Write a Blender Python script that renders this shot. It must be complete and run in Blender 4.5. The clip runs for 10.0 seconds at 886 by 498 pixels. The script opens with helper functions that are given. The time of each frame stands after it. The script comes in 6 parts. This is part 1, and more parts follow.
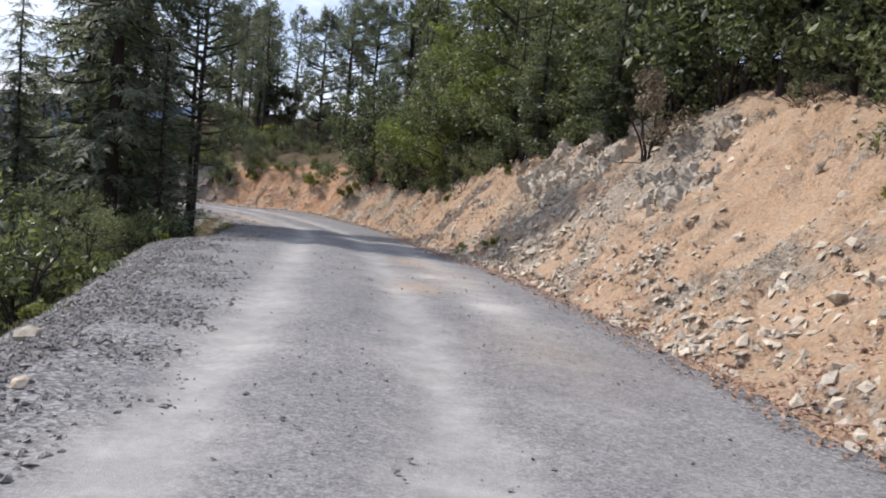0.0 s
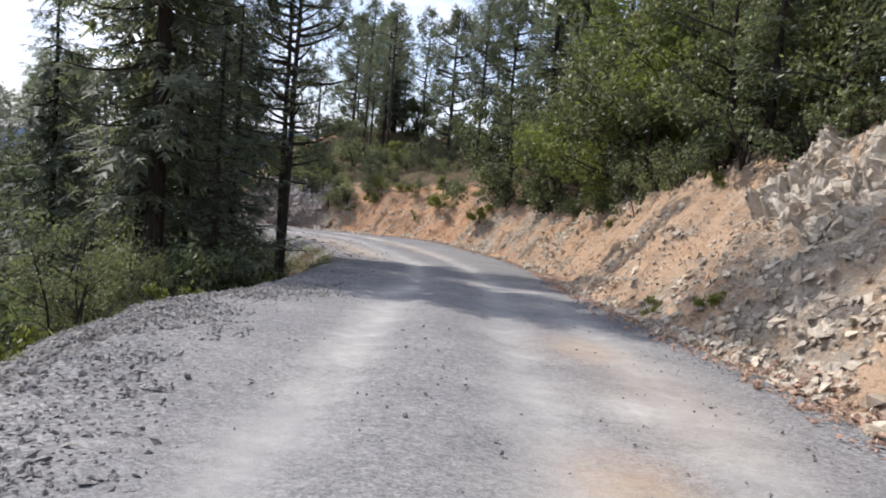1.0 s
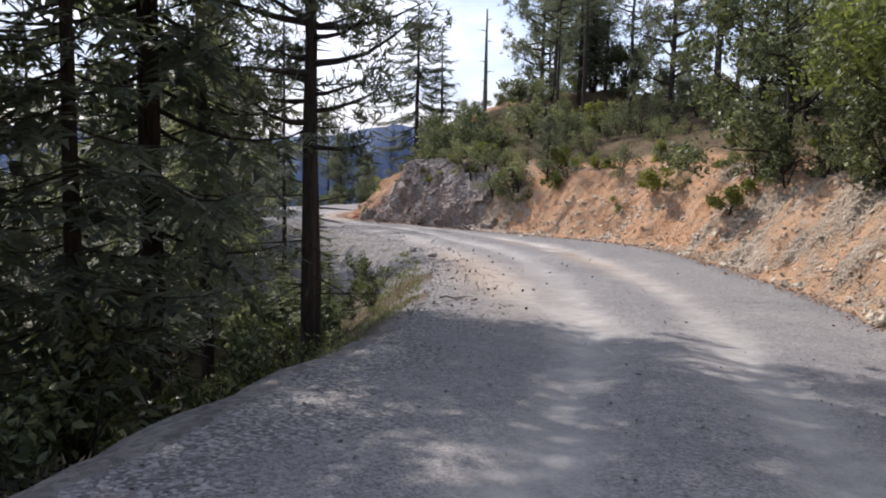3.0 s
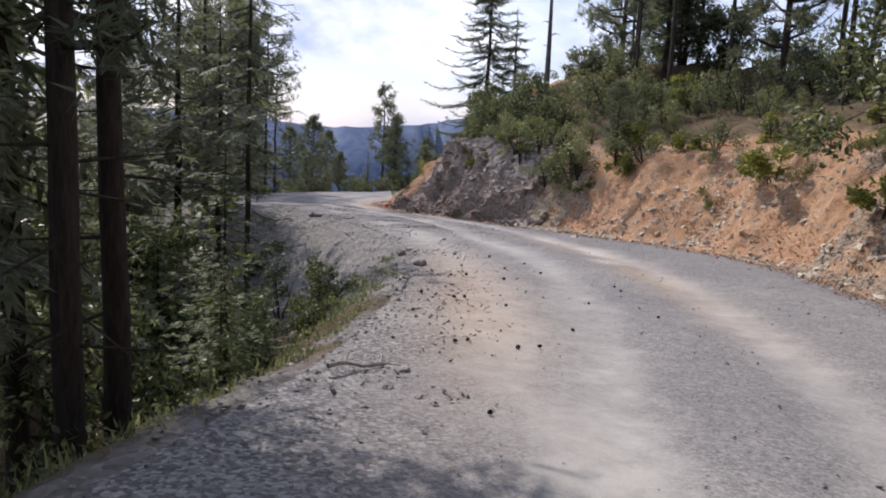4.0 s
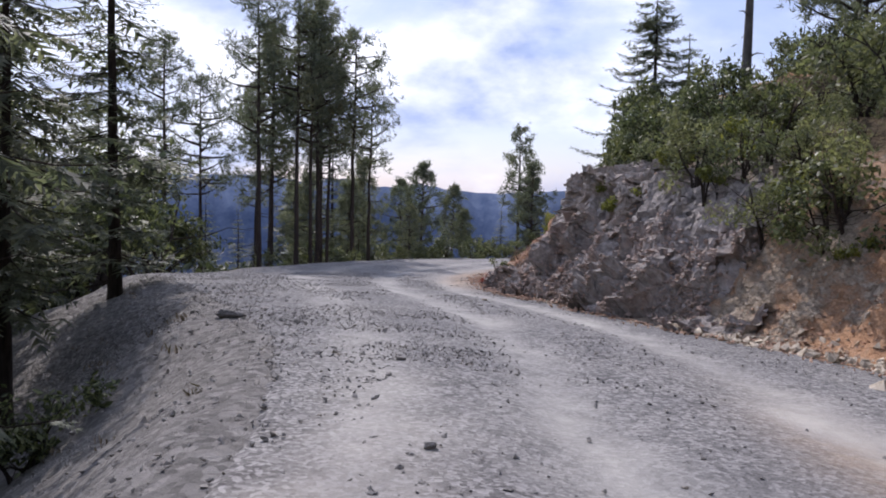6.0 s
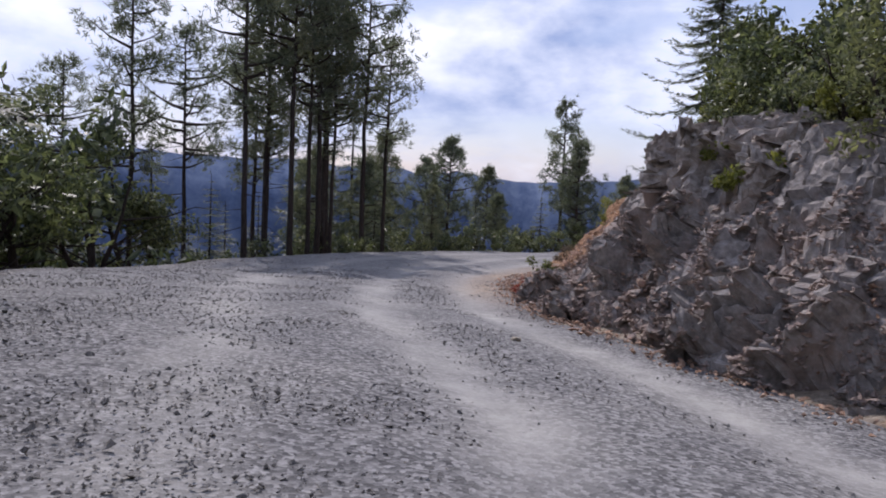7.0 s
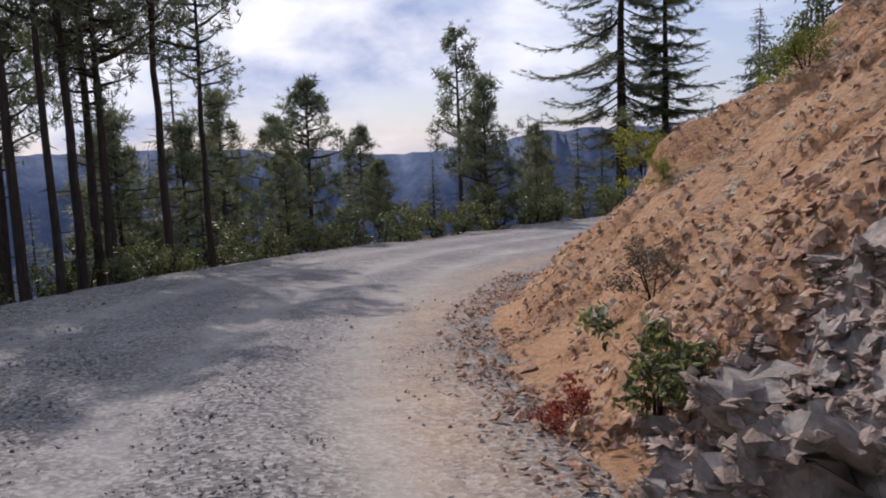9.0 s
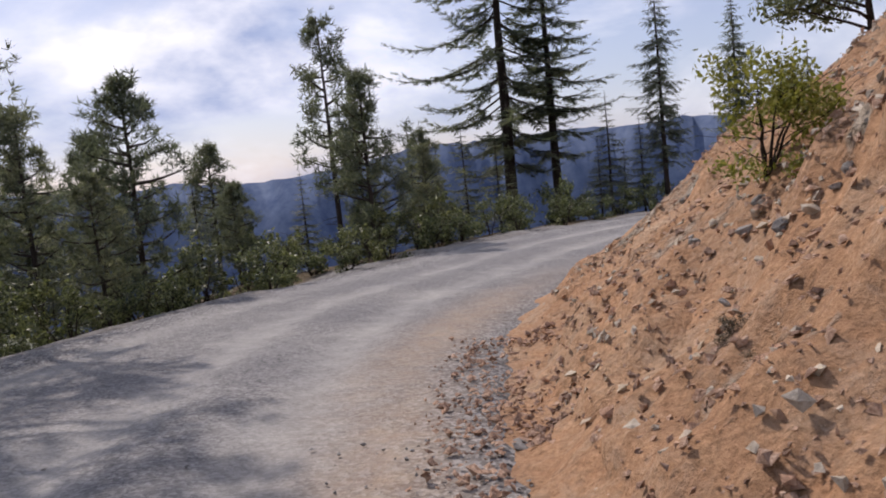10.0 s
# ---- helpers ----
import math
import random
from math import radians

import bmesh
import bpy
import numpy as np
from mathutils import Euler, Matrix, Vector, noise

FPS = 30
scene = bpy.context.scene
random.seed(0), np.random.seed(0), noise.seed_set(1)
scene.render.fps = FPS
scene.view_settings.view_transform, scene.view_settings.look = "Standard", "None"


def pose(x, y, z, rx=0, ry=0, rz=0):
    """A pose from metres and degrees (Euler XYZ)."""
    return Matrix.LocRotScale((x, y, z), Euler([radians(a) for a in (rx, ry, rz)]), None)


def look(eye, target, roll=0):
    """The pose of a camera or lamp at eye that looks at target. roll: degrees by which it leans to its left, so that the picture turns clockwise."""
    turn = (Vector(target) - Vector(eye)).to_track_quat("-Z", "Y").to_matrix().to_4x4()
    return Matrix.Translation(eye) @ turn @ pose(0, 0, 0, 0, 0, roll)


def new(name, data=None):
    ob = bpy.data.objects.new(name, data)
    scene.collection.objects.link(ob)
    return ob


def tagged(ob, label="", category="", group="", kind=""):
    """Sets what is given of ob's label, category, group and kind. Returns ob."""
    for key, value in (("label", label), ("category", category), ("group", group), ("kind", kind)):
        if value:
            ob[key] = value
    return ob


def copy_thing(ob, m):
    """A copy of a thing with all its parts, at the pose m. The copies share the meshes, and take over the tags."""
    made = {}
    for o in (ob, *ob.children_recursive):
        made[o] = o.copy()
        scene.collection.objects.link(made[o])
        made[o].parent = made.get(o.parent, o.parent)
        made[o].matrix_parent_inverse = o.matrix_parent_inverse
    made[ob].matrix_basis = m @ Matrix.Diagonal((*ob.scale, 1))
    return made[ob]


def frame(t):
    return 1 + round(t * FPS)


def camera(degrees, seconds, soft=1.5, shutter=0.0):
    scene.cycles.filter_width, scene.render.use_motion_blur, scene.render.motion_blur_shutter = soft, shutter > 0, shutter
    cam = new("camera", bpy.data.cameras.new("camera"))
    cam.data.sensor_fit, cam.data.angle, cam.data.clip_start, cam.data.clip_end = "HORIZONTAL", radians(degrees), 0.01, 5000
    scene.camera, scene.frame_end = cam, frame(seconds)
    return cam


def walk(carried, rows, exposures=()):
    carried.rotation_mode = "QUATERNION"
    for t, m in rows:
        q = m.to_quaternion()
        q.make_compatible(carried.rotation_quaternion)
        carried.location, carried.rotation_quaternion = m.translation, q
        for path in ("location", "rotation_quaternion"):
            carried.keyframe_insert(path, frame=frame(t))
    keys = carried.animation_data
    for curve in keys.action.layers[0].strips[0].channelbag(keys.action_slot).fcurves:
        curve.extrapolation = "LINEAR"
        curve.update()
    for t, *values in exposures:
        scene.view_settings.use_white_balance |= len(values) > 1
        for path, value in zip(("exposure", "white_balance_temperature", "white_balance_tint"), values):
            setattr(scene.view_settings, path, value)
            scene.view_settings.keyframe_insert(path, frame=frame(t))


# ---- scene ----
cam = camera(58.5, 10.0, soft=1.9)
EXPOSURES = [(0, 0.25, 6250, 13), (1, 0.42, 6300, 13), (2, 0.44, 6400, 15), (3.2, 0.4, 6450, 16), (4.5, 0.1, 6400, 18), (5.5, 0.12, 6150, 19), (7, -0.24, 6050, 20), (8, -0.26, 6350, 19), (9, -0.24, 6500, 18), (10, -0.2, 6600, 19)]
PATH = [
    (0, (0.048, 0.042, 1.485), (0.077, 2.027, 1.243), 6.2),
    (0.5, (-0.194, 4.238, 1.202), (-0.419, 6.213, 0.984), 6.7),
    (1, (-0.592, 8.216, 1.018), (-0.912, 10.178, 0.8), 5.2),
    (1.5, (-1.118, 12.183, 0.833), (-1.55, 14.118, 0.57), 2.8),
    (2, (-1.675, 15.913, 0.576), (-2.13, 17.847, 0.351), 1.8),
    (2.5, (-2.366, 19.542, 0.31), (-3.092, 21.383, 0.019), 3.0),
    (3, (-2.964, 23.112, 0.069), (-3.81, 24.903, -0.205), 1.4),
    (3.2, (-3.236, 24.505, -0.038), (-4.054, 26.312, -0.295), 2.0),
    (4.3, (-5.078, 31.524, -0.717), (-6.176, 33.168, -1.017), 3.4),
    (4.5, (-5.52, 32.728, -0.794), (-6.643, 34.361, -1.065), 4.1),
    (5, (-6.821, 35.643, -1.064), (-8.029, 37.206, -1.379), 5.5),
    (5.5, (-8.438, 38.413, -1.253), (-9.828, 39.84, -1.418), 1.1),
    (5.7, (-9.127, 39.495, -1.345), (-10.497, 40.945, -1.496), 1.1),
    (6.8, (-13.413, 44.948, -1.786), (-14.825, 46.356, -1.945), 3.5),
    (7, (-14.231, 45.828, -1.838), (-15.665, 47.209, -2.024), 2.8),
    (7.5, (-16.281, 47.844, -1.96), (-17.672, 49.274, -2.105), 0.5),
    (8, (-18.248, 49.631, -2.042), (-19.521, 51.165, -2.208), 2.0),
    (8.5, (-20.344, 51.526, -2.142), (-21.602, 53.067, -2.343), 0.7),
    (9, (-22.114, 53.599, -2.395), (-23.3, 55.19, -2.645), -2.1),
    (9.5, (-23.916, 55.649, -2.562), (-24.972, 57.339, -2.725), -4.5),
    (10, (-25.808, 58.005, -2.693), (-26.713, 59.775, -2.914), -5.8),
]
walk(cam, [(t, look(eye, target, roll)) for t, eye, target, roll in PATH], EXPOSURES)

# ---- world, sun and exposure ----
SUN_AZIMUTH, SUN_HEIGHT = radians(155), radians(44.5)  # where the sun stands: turn from +x, height over the horizon

world = bpy.data.worlds.new("sky")
scene.world = world
world.use_nodes = True
wn, wl_ = world.node_tree.nodes, world.node_tree.links
wn.clear()


def wnode(kind, **values):
    n = wn.new(kind)
    for k, v in values.items():
        n.inputs[k].default_value = v
    return n


w_out, w_bg = wnode("ShaderNodeOutputWorld"), wnode("ShaderNodeBackground", Strength=0.128)
w_sky = wn.new("ShaderNodeTexSky")
w_sky.sky_type, w_sky.sun_disc = "NISHITA", False
w_sky.sun_elevation, w_sky.sun_rotation = SUN_HEIGHT, radians(90) - SUN_AZIMUTH
w_sky.altitude, w_sky.air_density, w_sky.dust_density = 600, 1.0, 1.5
w_co = wnode("ShaderNodeTexCoord")
w_map = wnode("ShaderNodeMapping", Scale=(1.0, 1.0, 1.9), Location=(0.35, 0.1, 0.12))
w_noise = wnode("ShaderNodeTexNoise", Scale=2.3, Detail=7.0, Roughness=0.55, Distortion=0.5)
w_ramp = wn.new("ShaderNodeValToRGB")
w_ramp.color_ramp.elements[0].position, w_ramp.color_ramp.elements[1].position = 0.42, 0.58
w_noise2 = wnode("ShaderNodeTexNoise", Scale=5.5, Detail=6.0, Roughness=0.55)
w_ramp2 = wn.new("ShaderNodeValToRGB")
w_ramp2.color_ramp.elements[0].position, w_ramp2.color_ramp.elements[1].position = 0.35, 0.65
w_ramp2.color_ramp.elements[0].color, w_ramp2.color_ramp.elements[1].color = (3.5, 4.4, 6.5, 1), (10.2, 10.5, 10.8, 1)
w_mix = wn.new("ShaderNodeMixRGB")
w_veil = wn.new("ShaderNodeMixRGB")
w_veil.inputs["Fac"].default_value = 0.45
w_veil.inputs["Color2"].default_value = (4.6, 5.2, 7.4, 1)
wl_.new(w_co.outputs["Generated"], w_map.inputs["Vector"])
wl_.new(w_map.outputs["Vector"], w_noise.inputs["Vector"])
wl_.new(w_map.outputs["Vector"], w_noise2.inputs["Vector"])
wl_.new(w_noise.outputs["Fac"], w_ramp.inputs["Fac"])
wl_.new(w_noise2.outputs["Fac"], w_ramp2.inputs["Fac"])
wl_.new(w_sky.outputs["Color"], w_veil.inputs["Color1"])
wl_.new(w_ramp.outputs["Color"], w_mix.inputs["Fac"])
wl_.new(w_veil.outputs["Color"], w_mix.inputs["Color1"])
wl_.new(w_ramp2.outputs["Color"], w_mix.inputs["Color2"])
wl_.new(w_mix.outputs["Color"], w_bg.inputs["Color"])
wl_.new(w_bg.outputs["Background"], w_out.inputs["Surface"])

sun_data = bpy.data.lights.new("sun", "SUN")
sun_data.energy, sun_data.angle, sun_data.color = 4.0, radians(0.6), (1.0, 0.93, 0.84)
sun = new("sun", sun_data)
sun.matrix_world = look((0, 0, 0), (-math.cos(SUN_AZIMUTH) * math.cos(SUN_HEIGHT), -math.sin(SUN_AZIMUTH) * math.cos(SUN_HEIGHT), -math.sin(SUN_HEIGHT)))

# ---- materials ----
def material(name, rough=0.9, spec=0.3):
    m = bpy.data.materials.new(name)
    m.use_nodes = True
    b = m.node_tree.nodes["Principled BSDF"]
    b.inputs["Roughness"].default_value = rough
    b.inputs["Specular IOR Level"].default_value = spec
    return m, m.node_tree.nodes, m.node_tree.links, b


def tex_noise(n, l, scale, detail=5.0, rough=0.6, vector=None, kind="ShaderNodeTexNoise"):
    t = n.new(kind)
    t.inputs["Scale"].default_value = scale
    if kind == "ShaderNodeTexNoise":
        t.inputs["Detail"].default_value, t.inputs["Roughness"].default_value = detail, rough
    if vector is not None:
        l.new(vector, t.inputs["Vector"])
    return t


def ramp(n, l, source, stops):
    r = n.new("ShaderNodeValToRGB")
    e = r.color_ramp.elements
    while len(e) < len(stops):
        e.new(0.5)
    for item, (p, c) in zip(e, stops):
        item.position, item.color = p, (*c, 1) if len(c) == 3 else c
    l.new(source, r.inputs["Fac"])
    return r.outputs["Color"]


def mixed(n, l, fac, a, b, mode="MIX"):
    m = n.new("ShaderNodeMixRGB")
    m.blend_type = mode
    for v, k in ((fac, "Fac"), (a, "Color1"), (b, "Color2")):
        if isinstance(v, (int, float)):
            m.inputs[k].default_value = v
        elif isinstance(v, tuple):
            m.inputs[k].default_value = (*v, 1)
        else:
            l.new(v, m.inputs[k])
    return m.outputs["Color"]


def math_node(n, l, op, a, b=0.0, clamp=False):
    m = n.new("ShaderNodeMath")
    m.operation, m.use_clamp = op, clamp
    for v, k in ((a, 0), (b, 1)):
        if isinstance(v, (int, float)):
            m.inputs[k].default_value = v
        else:
            l.new(v, m.inputs[k])
    return m.outputs[0]


def bumped(n, l, b, height, strength=0.5, distance=0.05):
    u = n.new("ShaderNodeBump")
    u.inputs["Strength"].default_value, u.inputs["Distance"].default_value = strength, distance
    l.new(height, u.inputs["Height"])
    l.new(u.outputs["Normal"], b.inputs["Normal"])


def place(n):
    return n.new("ShaderNodeNewGeometry").outputs["Position"]


def attribute(n, name):
    a = n.new("ShaderNodeAttribute")
    a.attribute_name = name
    return a.outputs["Fac"]


def stone_colours(n, l, p, scale, low, mid, high):
    """Patchwork of stone chips: every chip has its own tone."""
    v = tex_noise(n, l, scale, vector=p, kind="ShaderNodeTexVoronoi")
    split = n.new("ShaderNodeSeparateColor")
    l.new(v.outputs["Color"], split.inputs["Color"])
    return ramp(n, l, split.outputs[0], [(0.0, low), (0.45, mid), (1.0, high)]), v.outputs["Distance"]


def make_road_material():
    m, n, l, b = material("gravel_road", 0.95, 0.15)
    p = place(n)
    chips, dist = stone_colours(n, l, p, 26, (0.065, 0.065, 0.068), (0.17, 0.168, 0.166), (0.35, 0.345, 0.34))
    fine, dist2 = stone_colours(n, l, p, 75, (0.10, 0.10, 0.10), (0.205, 0.20, 0.198), (0.34, 0.335, 0.33))
    dust_noise = tex_noise(n, l, 3.2, 6, 0.65, p).outputs["Fac"]
    dust = ramp(n, l, dust_noise, [(0.3, (0.32, 0.315, 0.295)), (0.7, (0.43, 0.42, 0.395))])
    coarse, dist_c = stone_colours(n, l, p, 34, (0.045, 0.045, 0.048), (0.135, 0.133, 0.133), (0.36, 0.355, 0.35))
    loose = attribute(n, "loose")
    base = mixed(n, l, 0.3, fine, chips)
    base = mixed(n, l, math_node(n, l, "MULTIPLY", loose, 0.8), base, coarse)
    patches = tex_noise(n, l, 0.9, 5, 0.6, p).outputs["Fac"]
    amount = math_node(n, l, "ADD", math_node(n, l, "MULTIPLY", attribute(n, "track"), 0.95), math_node(n, l, "ADD", math_node(n, l, "MULTIPLY", math_node(n, l, "SUBTRACT", dust_noise, 0.5), 0.9), math_node(n, l, "MULTIPLY", math_node(n, l, "SUBTRACT", patches, 0.52), 0.8)), True)
    base = mixed(n, l, math_node(n, l, "MULTIPLY", amount, 0.85), base, dust)
    clay_col = ramp(n, l, tex_noise(n, l, 5, 5, 0.6, p).outputs["Fac"], [(0.3, (0.36, 0.245, 0.16)), (0.7, (0.44, 0.345, 0.24))])
    clay_mask = math_node(n, l, "MULTIPLY", attribute(n, "clay"), math_node(n, l, "MULTIPLY", tex_noise(n, l, 4.5, 6, 0.7, p).outputs["Fac"], 1.25), True)
    base = mixed(n, l, clay_mask, base, clay_col)
    base = mixed(n, l, math_node(n, l, "MULTIPLY", attribute(n, "pale"), math_node(n, l, "MULTIPLY", tex_noise(n, l, 7, 5, 0.7, p).outputs["Fac"], 1.5), True), base, (0.50, 0.48, 0.44))
    big = ramp(n, l, tex_noise(n, l, 0.55, 4, 0.6, p).outputs["Fac"], [(0.3, (0.84, 0.84, 0.86)), (0.7, (1.08, 1.07, 1.05))])
    base = mixed(n, l, 1.0, base, big, "MULTIPLY")
    l.new(base, b.inputs["Base Color"])
    h = math_node(n, l, "ADD", math_node(n, l, "MULTIPLY", dist_c, math_node(n, l, "MULTIPLY", loose, math_node(n, l, "SUBTRACT", 1.2, amount))), math_node(n, l, "MULTIPLY", dist2, 0.4))
    bumped(n, l, b, h, 0.32, 0.03)
    return m


def make_ground_material():
    m, n, l, b = material("hillside_soil", 0.96, 0.12)
    p = place(n)
    chips, dist = stone_colours(n, l, p, 11, (0.15, 0.12, 0.09), (0.30, 0.25, 0.19), (0.48, 0.42, 0.34))
    small, dist2 = stone_colours(n, l, p, 28, (0.15, 0.12, 0.09), (0.29, 0.24, 0.18), (0.43, 0.37, 0.30))
    noise_a = tex_noise(n, l, 0.85, 7, 0.62, p).outputs["Fac"]
    noise_b = tex_noise(n, l, 6.5, 6, 0.65, p).outputs["Fac"]
    clay = ramp(n, l, noise_a, [(0.25, (0.27, 0.155, 0.09)), (0.5, (0.41, 0.235, 0.13)), (0.75, (0.49, 0.345, 0.22))])
    sand = ramp(n, l, noise_a, [(0.25, (0.28, 0.20, 0.13)), (0.5, (0.41, 0.305, 0.205)), (0.75, (0.50, 0.40, 0.295))])
    clay = mixed(n, l, attribute(n, "tan"), clay, sand)
    clay = mixed(n, l, 0.4, clay, ramp(n, l, noise_b, [(0.3, (0.25, 0.135, 0.075)), (0.7, (0.43, 0.29, 0.175))]))
    noise_c = tex_noise(n, l, 24, 6, 0.7, p).outputs["Fac"]
    clay = mixed(n, l, 1.0, clay, ramp(n, l, noise_c, [(0.3, (0.6, 0.55, 0.52)), (0.5, (1.03, 1.0, 0.98)), (0.72, (1.4, 1.38, 1.38))]), "MULTIPLY")
    clay = mixed(n, l, ramp(n, l, tex_noise(n, l, 1.7, 6, 0.7, p).outputs["Fac"], [(0.45, (0.05, 0.05, 0.05)), (0.65, (0.4, 0.4, 0.4))]), clay, small)
    scree = mixed(n, l, 0.5, chips, small)
    tan = ramp(n, l, noise_b, [(0.3, (0.27, 0.215, 0.16)), (0.7, (0.42, 0.35, 0.27))])
    scree = mixed(n, l, ramp(n, l, noise_a, [(0.42, (0, 0, 0)), (0.62, (1, 1, 1))]), scree, tan)
    k = math_node(n, l, "ADD", attribute(n, "clay"), math_node(n, l, "MULTIPLY", math_node(n, l, "SUBTRACT", noise_a, 0.5), 2.4), True)
    k = ramp(n, l, math_node(n, l, "ADD", k, math_node(n, l, "MULTIPLY", math_node(n, l, "SUBTRACT", noise_b, 0.5), 0.7)), [(0.28, (0, 0, 0)), (0.5, (1, 1, 1))])
    bank = mixed(n, l, k, scree, clay)
    fill_c, dist3 = stone_colours(n, l, p, 14, (0.07, 0.07, 0.07), (0.16, 0.155, 0.15), (0.31, 0.30, 0.29))
    fill_col = mixed(n, l, 0.45, fill_c, ramp(n, l, noise_b, [(0.3, (0.17, 0.16, 0.15)), (0.7, (0.27, 0.255, 0.235))]))
    duff = ramp(n, l, noise_b, [(0.3, (0.055, 0.045, 0.03)), (0.55, (0.12, 0.09, 0.055)), (0.75, (0.10, 0.105, 0.045))])
    far = ramp(n, l, tex_noise(n, l, 0.05, 8, 0.7, p).outputs["Fac"], [(0.3, (0.02, 0.032, 0.02)), (0.7, (0.05, 0.065, 0.035))])
    base = mixed(n, l, attribute(n, "far"), duff, far)
    base = mixed(n, l, attribute(n, "fill"), base, fill_col)
    base = mixed(n, l, attribute(n, "bank"), base, bank)
    l.new(base, b.inputs["Base Color"])
    h = math_node(n, l, "ADD", math_node(n, l, "MULTIPLY", dist, 0.5), math_node(n, l, "ADD", math_node(n, l, "MULTIPLY", dist2, 0.15), noise_b))
    stony = math_node(n, l, "SUBTRACT", 1.0, math_node(n, l, "MULTIPLY", k, 0.75))
    h = math_node(n, l, "ADD", math_node(n, l, "MULTIPLY", h, stony), math_node(n, l, "ADD", noise_a, math_node(n, l, "MULTIPLY", noise_c, 0.35)))
    bumped(n, l, b, h, 0.9, 0.1)
    return m


def make_rock_material(name, low, mid, high, stain, scale=1.0):
    m, n, l, b = material(name, 0.88, 0.25)
    p = place(n)
    a = tex_noise(n, l, 1.6 * scale, 8, 0.7, p).outputs["Fac"]
    c = tex_noise(n, l, 9 * scale, 7, 0.7, p).outputs["Fac"]
    col = ramp(n, l, c, [(0.25, low), (0.5, mid), (0.78, high)])
    col = mixed(n, l, ramp(n, l, a, [(0.5, (0, 0, 0)), (0.68, (0.75, 0.75, 0.75))]), col, stain)
    geo = n.new("ShaderNodeNewGeometry")
    tone = ramp(n, l, geo.outputs["Random Per Island"], [(0.0, (0.72, 0.72, 0.74)), (1.0, (1.2, 1.18, 1.14))])
    col = mixed(n, l, 1.0, col, tone, "MULTIPLY")
    oi = n.new("ShaderNodeObjectInfo")
    col = mixed(n, l, 1.0, col, ramp(n, l, oi.outputs["Random"], [(0.0, (0.8, 0.8, 0.8)), (1.0, (1.12, 1.1, 1.06))]), "MULTIPLY")
    l.new(col, b.inputs["Base Color"])
    bumped(n, l, b, math_node(n, l, "ADD", c, math_node(n, l, "MULTIPLY", a, 0.6)), 0.7, 0.05)
    return m


def make_bark_material(name, low, high):
    m, n, l, b = material(name, 0.95, 0.15)
    co = n.new("ShaderNodeTexCoord")
    mp = n.new("ShaderNodeMapping")
    mp.inputs["Scale"].default_value = (9, 9, 1.6)
    l.new(co.outputs["Object"], mp.inputs["Vector"])
    a = tex_noise(n, l, 2.2, 8, 0.7, mp.outputs["Vector"]).outputs["Fac"]
    l.new(ramp(n, l, a, [(0.3, low), (0.72, high)]), b.inputs["Base Color"])
    bumped(n, l, b, a, 0.9, 0.04)
    return m


def make_leaf_material(name, dark, mid, light, rough=0.55, through_light=0.42):
    m, n, l, b = material(name, rough, 0.3)
    geo = n.new("ShaderNodeNewGeometry")
    oi = n.new("ShaderNodeObjectInfo")
    col = ramp(n, l, geo.outputs["Random Per Island"], [(0.0, dark), (0.55, mid), (1.0, light)])
    col = mixed(n, l, 1.0, col, ramp(n, l, tex_noise(n, l, 0.9, 3, 0.5, geo.outputs["Position"]).outputs["Fac"], [(0.3, (0.7, 0.72, 0.7)), (0.7, (1.25, 1.2, 1.1))]), "MULTIPLY")
    col = mixed(n, l, 1.0, col, ramp(n, l, oi.outputs["Random"], [(0.0, (0.82, 0.86, 0.85)), (1.0, (1.15, 1.1, 1.0))]), "MULTIPLY")
    l.new(col, b.inputs["Base Color"])
    t = n.new("ShaderNodeBsdfTranslucent")
    l.new(mixed(n, l, 1.0, col, (1.15, 1.22, 0.82), "MULTIPLY"), t.inputs["Color"])
    mix = n.new("ShaderNodeMixShader")
    mix.inputs["Fac"].default_value = through_light
    l.new(b.outputs["BSDF"], mix.inputs[1])
    l.new(t.outputs["BSDF"], mix.inputs[2])
    l.new(mix.outputs["Shader"], n["Material Output"].inputs["Surface"])
    return m


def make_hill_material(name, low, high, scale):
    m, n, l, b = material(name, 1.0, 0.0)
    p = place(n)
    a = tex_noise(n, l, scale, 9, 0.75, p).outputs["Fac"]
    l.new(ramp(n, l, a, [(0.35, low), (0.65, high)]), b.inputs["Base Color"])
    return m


M_ROAD = make_road_material()
M_GROUND = make_ground_material()
M_CLIFF = make_rock_material("weathered_grey_rock", (0.115, 0.102, 0.095), (0.315, 0.288, 0.27), (0.60, 0.565, 0.535), (0.36, 0.27, 0.225))
M_SCREE = make_rock_material("brown_scree", (0.22, 0.16, 0.135), (0.45, 0.355, 0.305), (0.68, 0.60, 0.54), (0.40, 0.29, 0.235), 3.0)
M_PALE = make_rock_material("pale_tan_rock", (0.23, 0.195, 0.15), (0.47, 0.42, 0.345), (0.68, 0.63, 0.545), (0.42, 0.31, 0.205))
M_STONE = make_rock_material("grey_stone", (0.15, 0.148, 0.147), (0.28, 0.275, 0.27), (0.47, 0.46, 0.45), (0.28, 0.25, 0.22), 3.0)
M_RUBBLE = make_rock_material("brown_rubble", (0.22, 0.13, 0.09), (0.41, 0.275, 0.20), (0.64, 0.51, 0.41), (0.40, 0.22, 0.14), 3.0)
M_BARK_DARK = make_bark_material("dark_fir_bark", (0.018, 0.014, 0.012), (0.075, 0.06, 0.05))
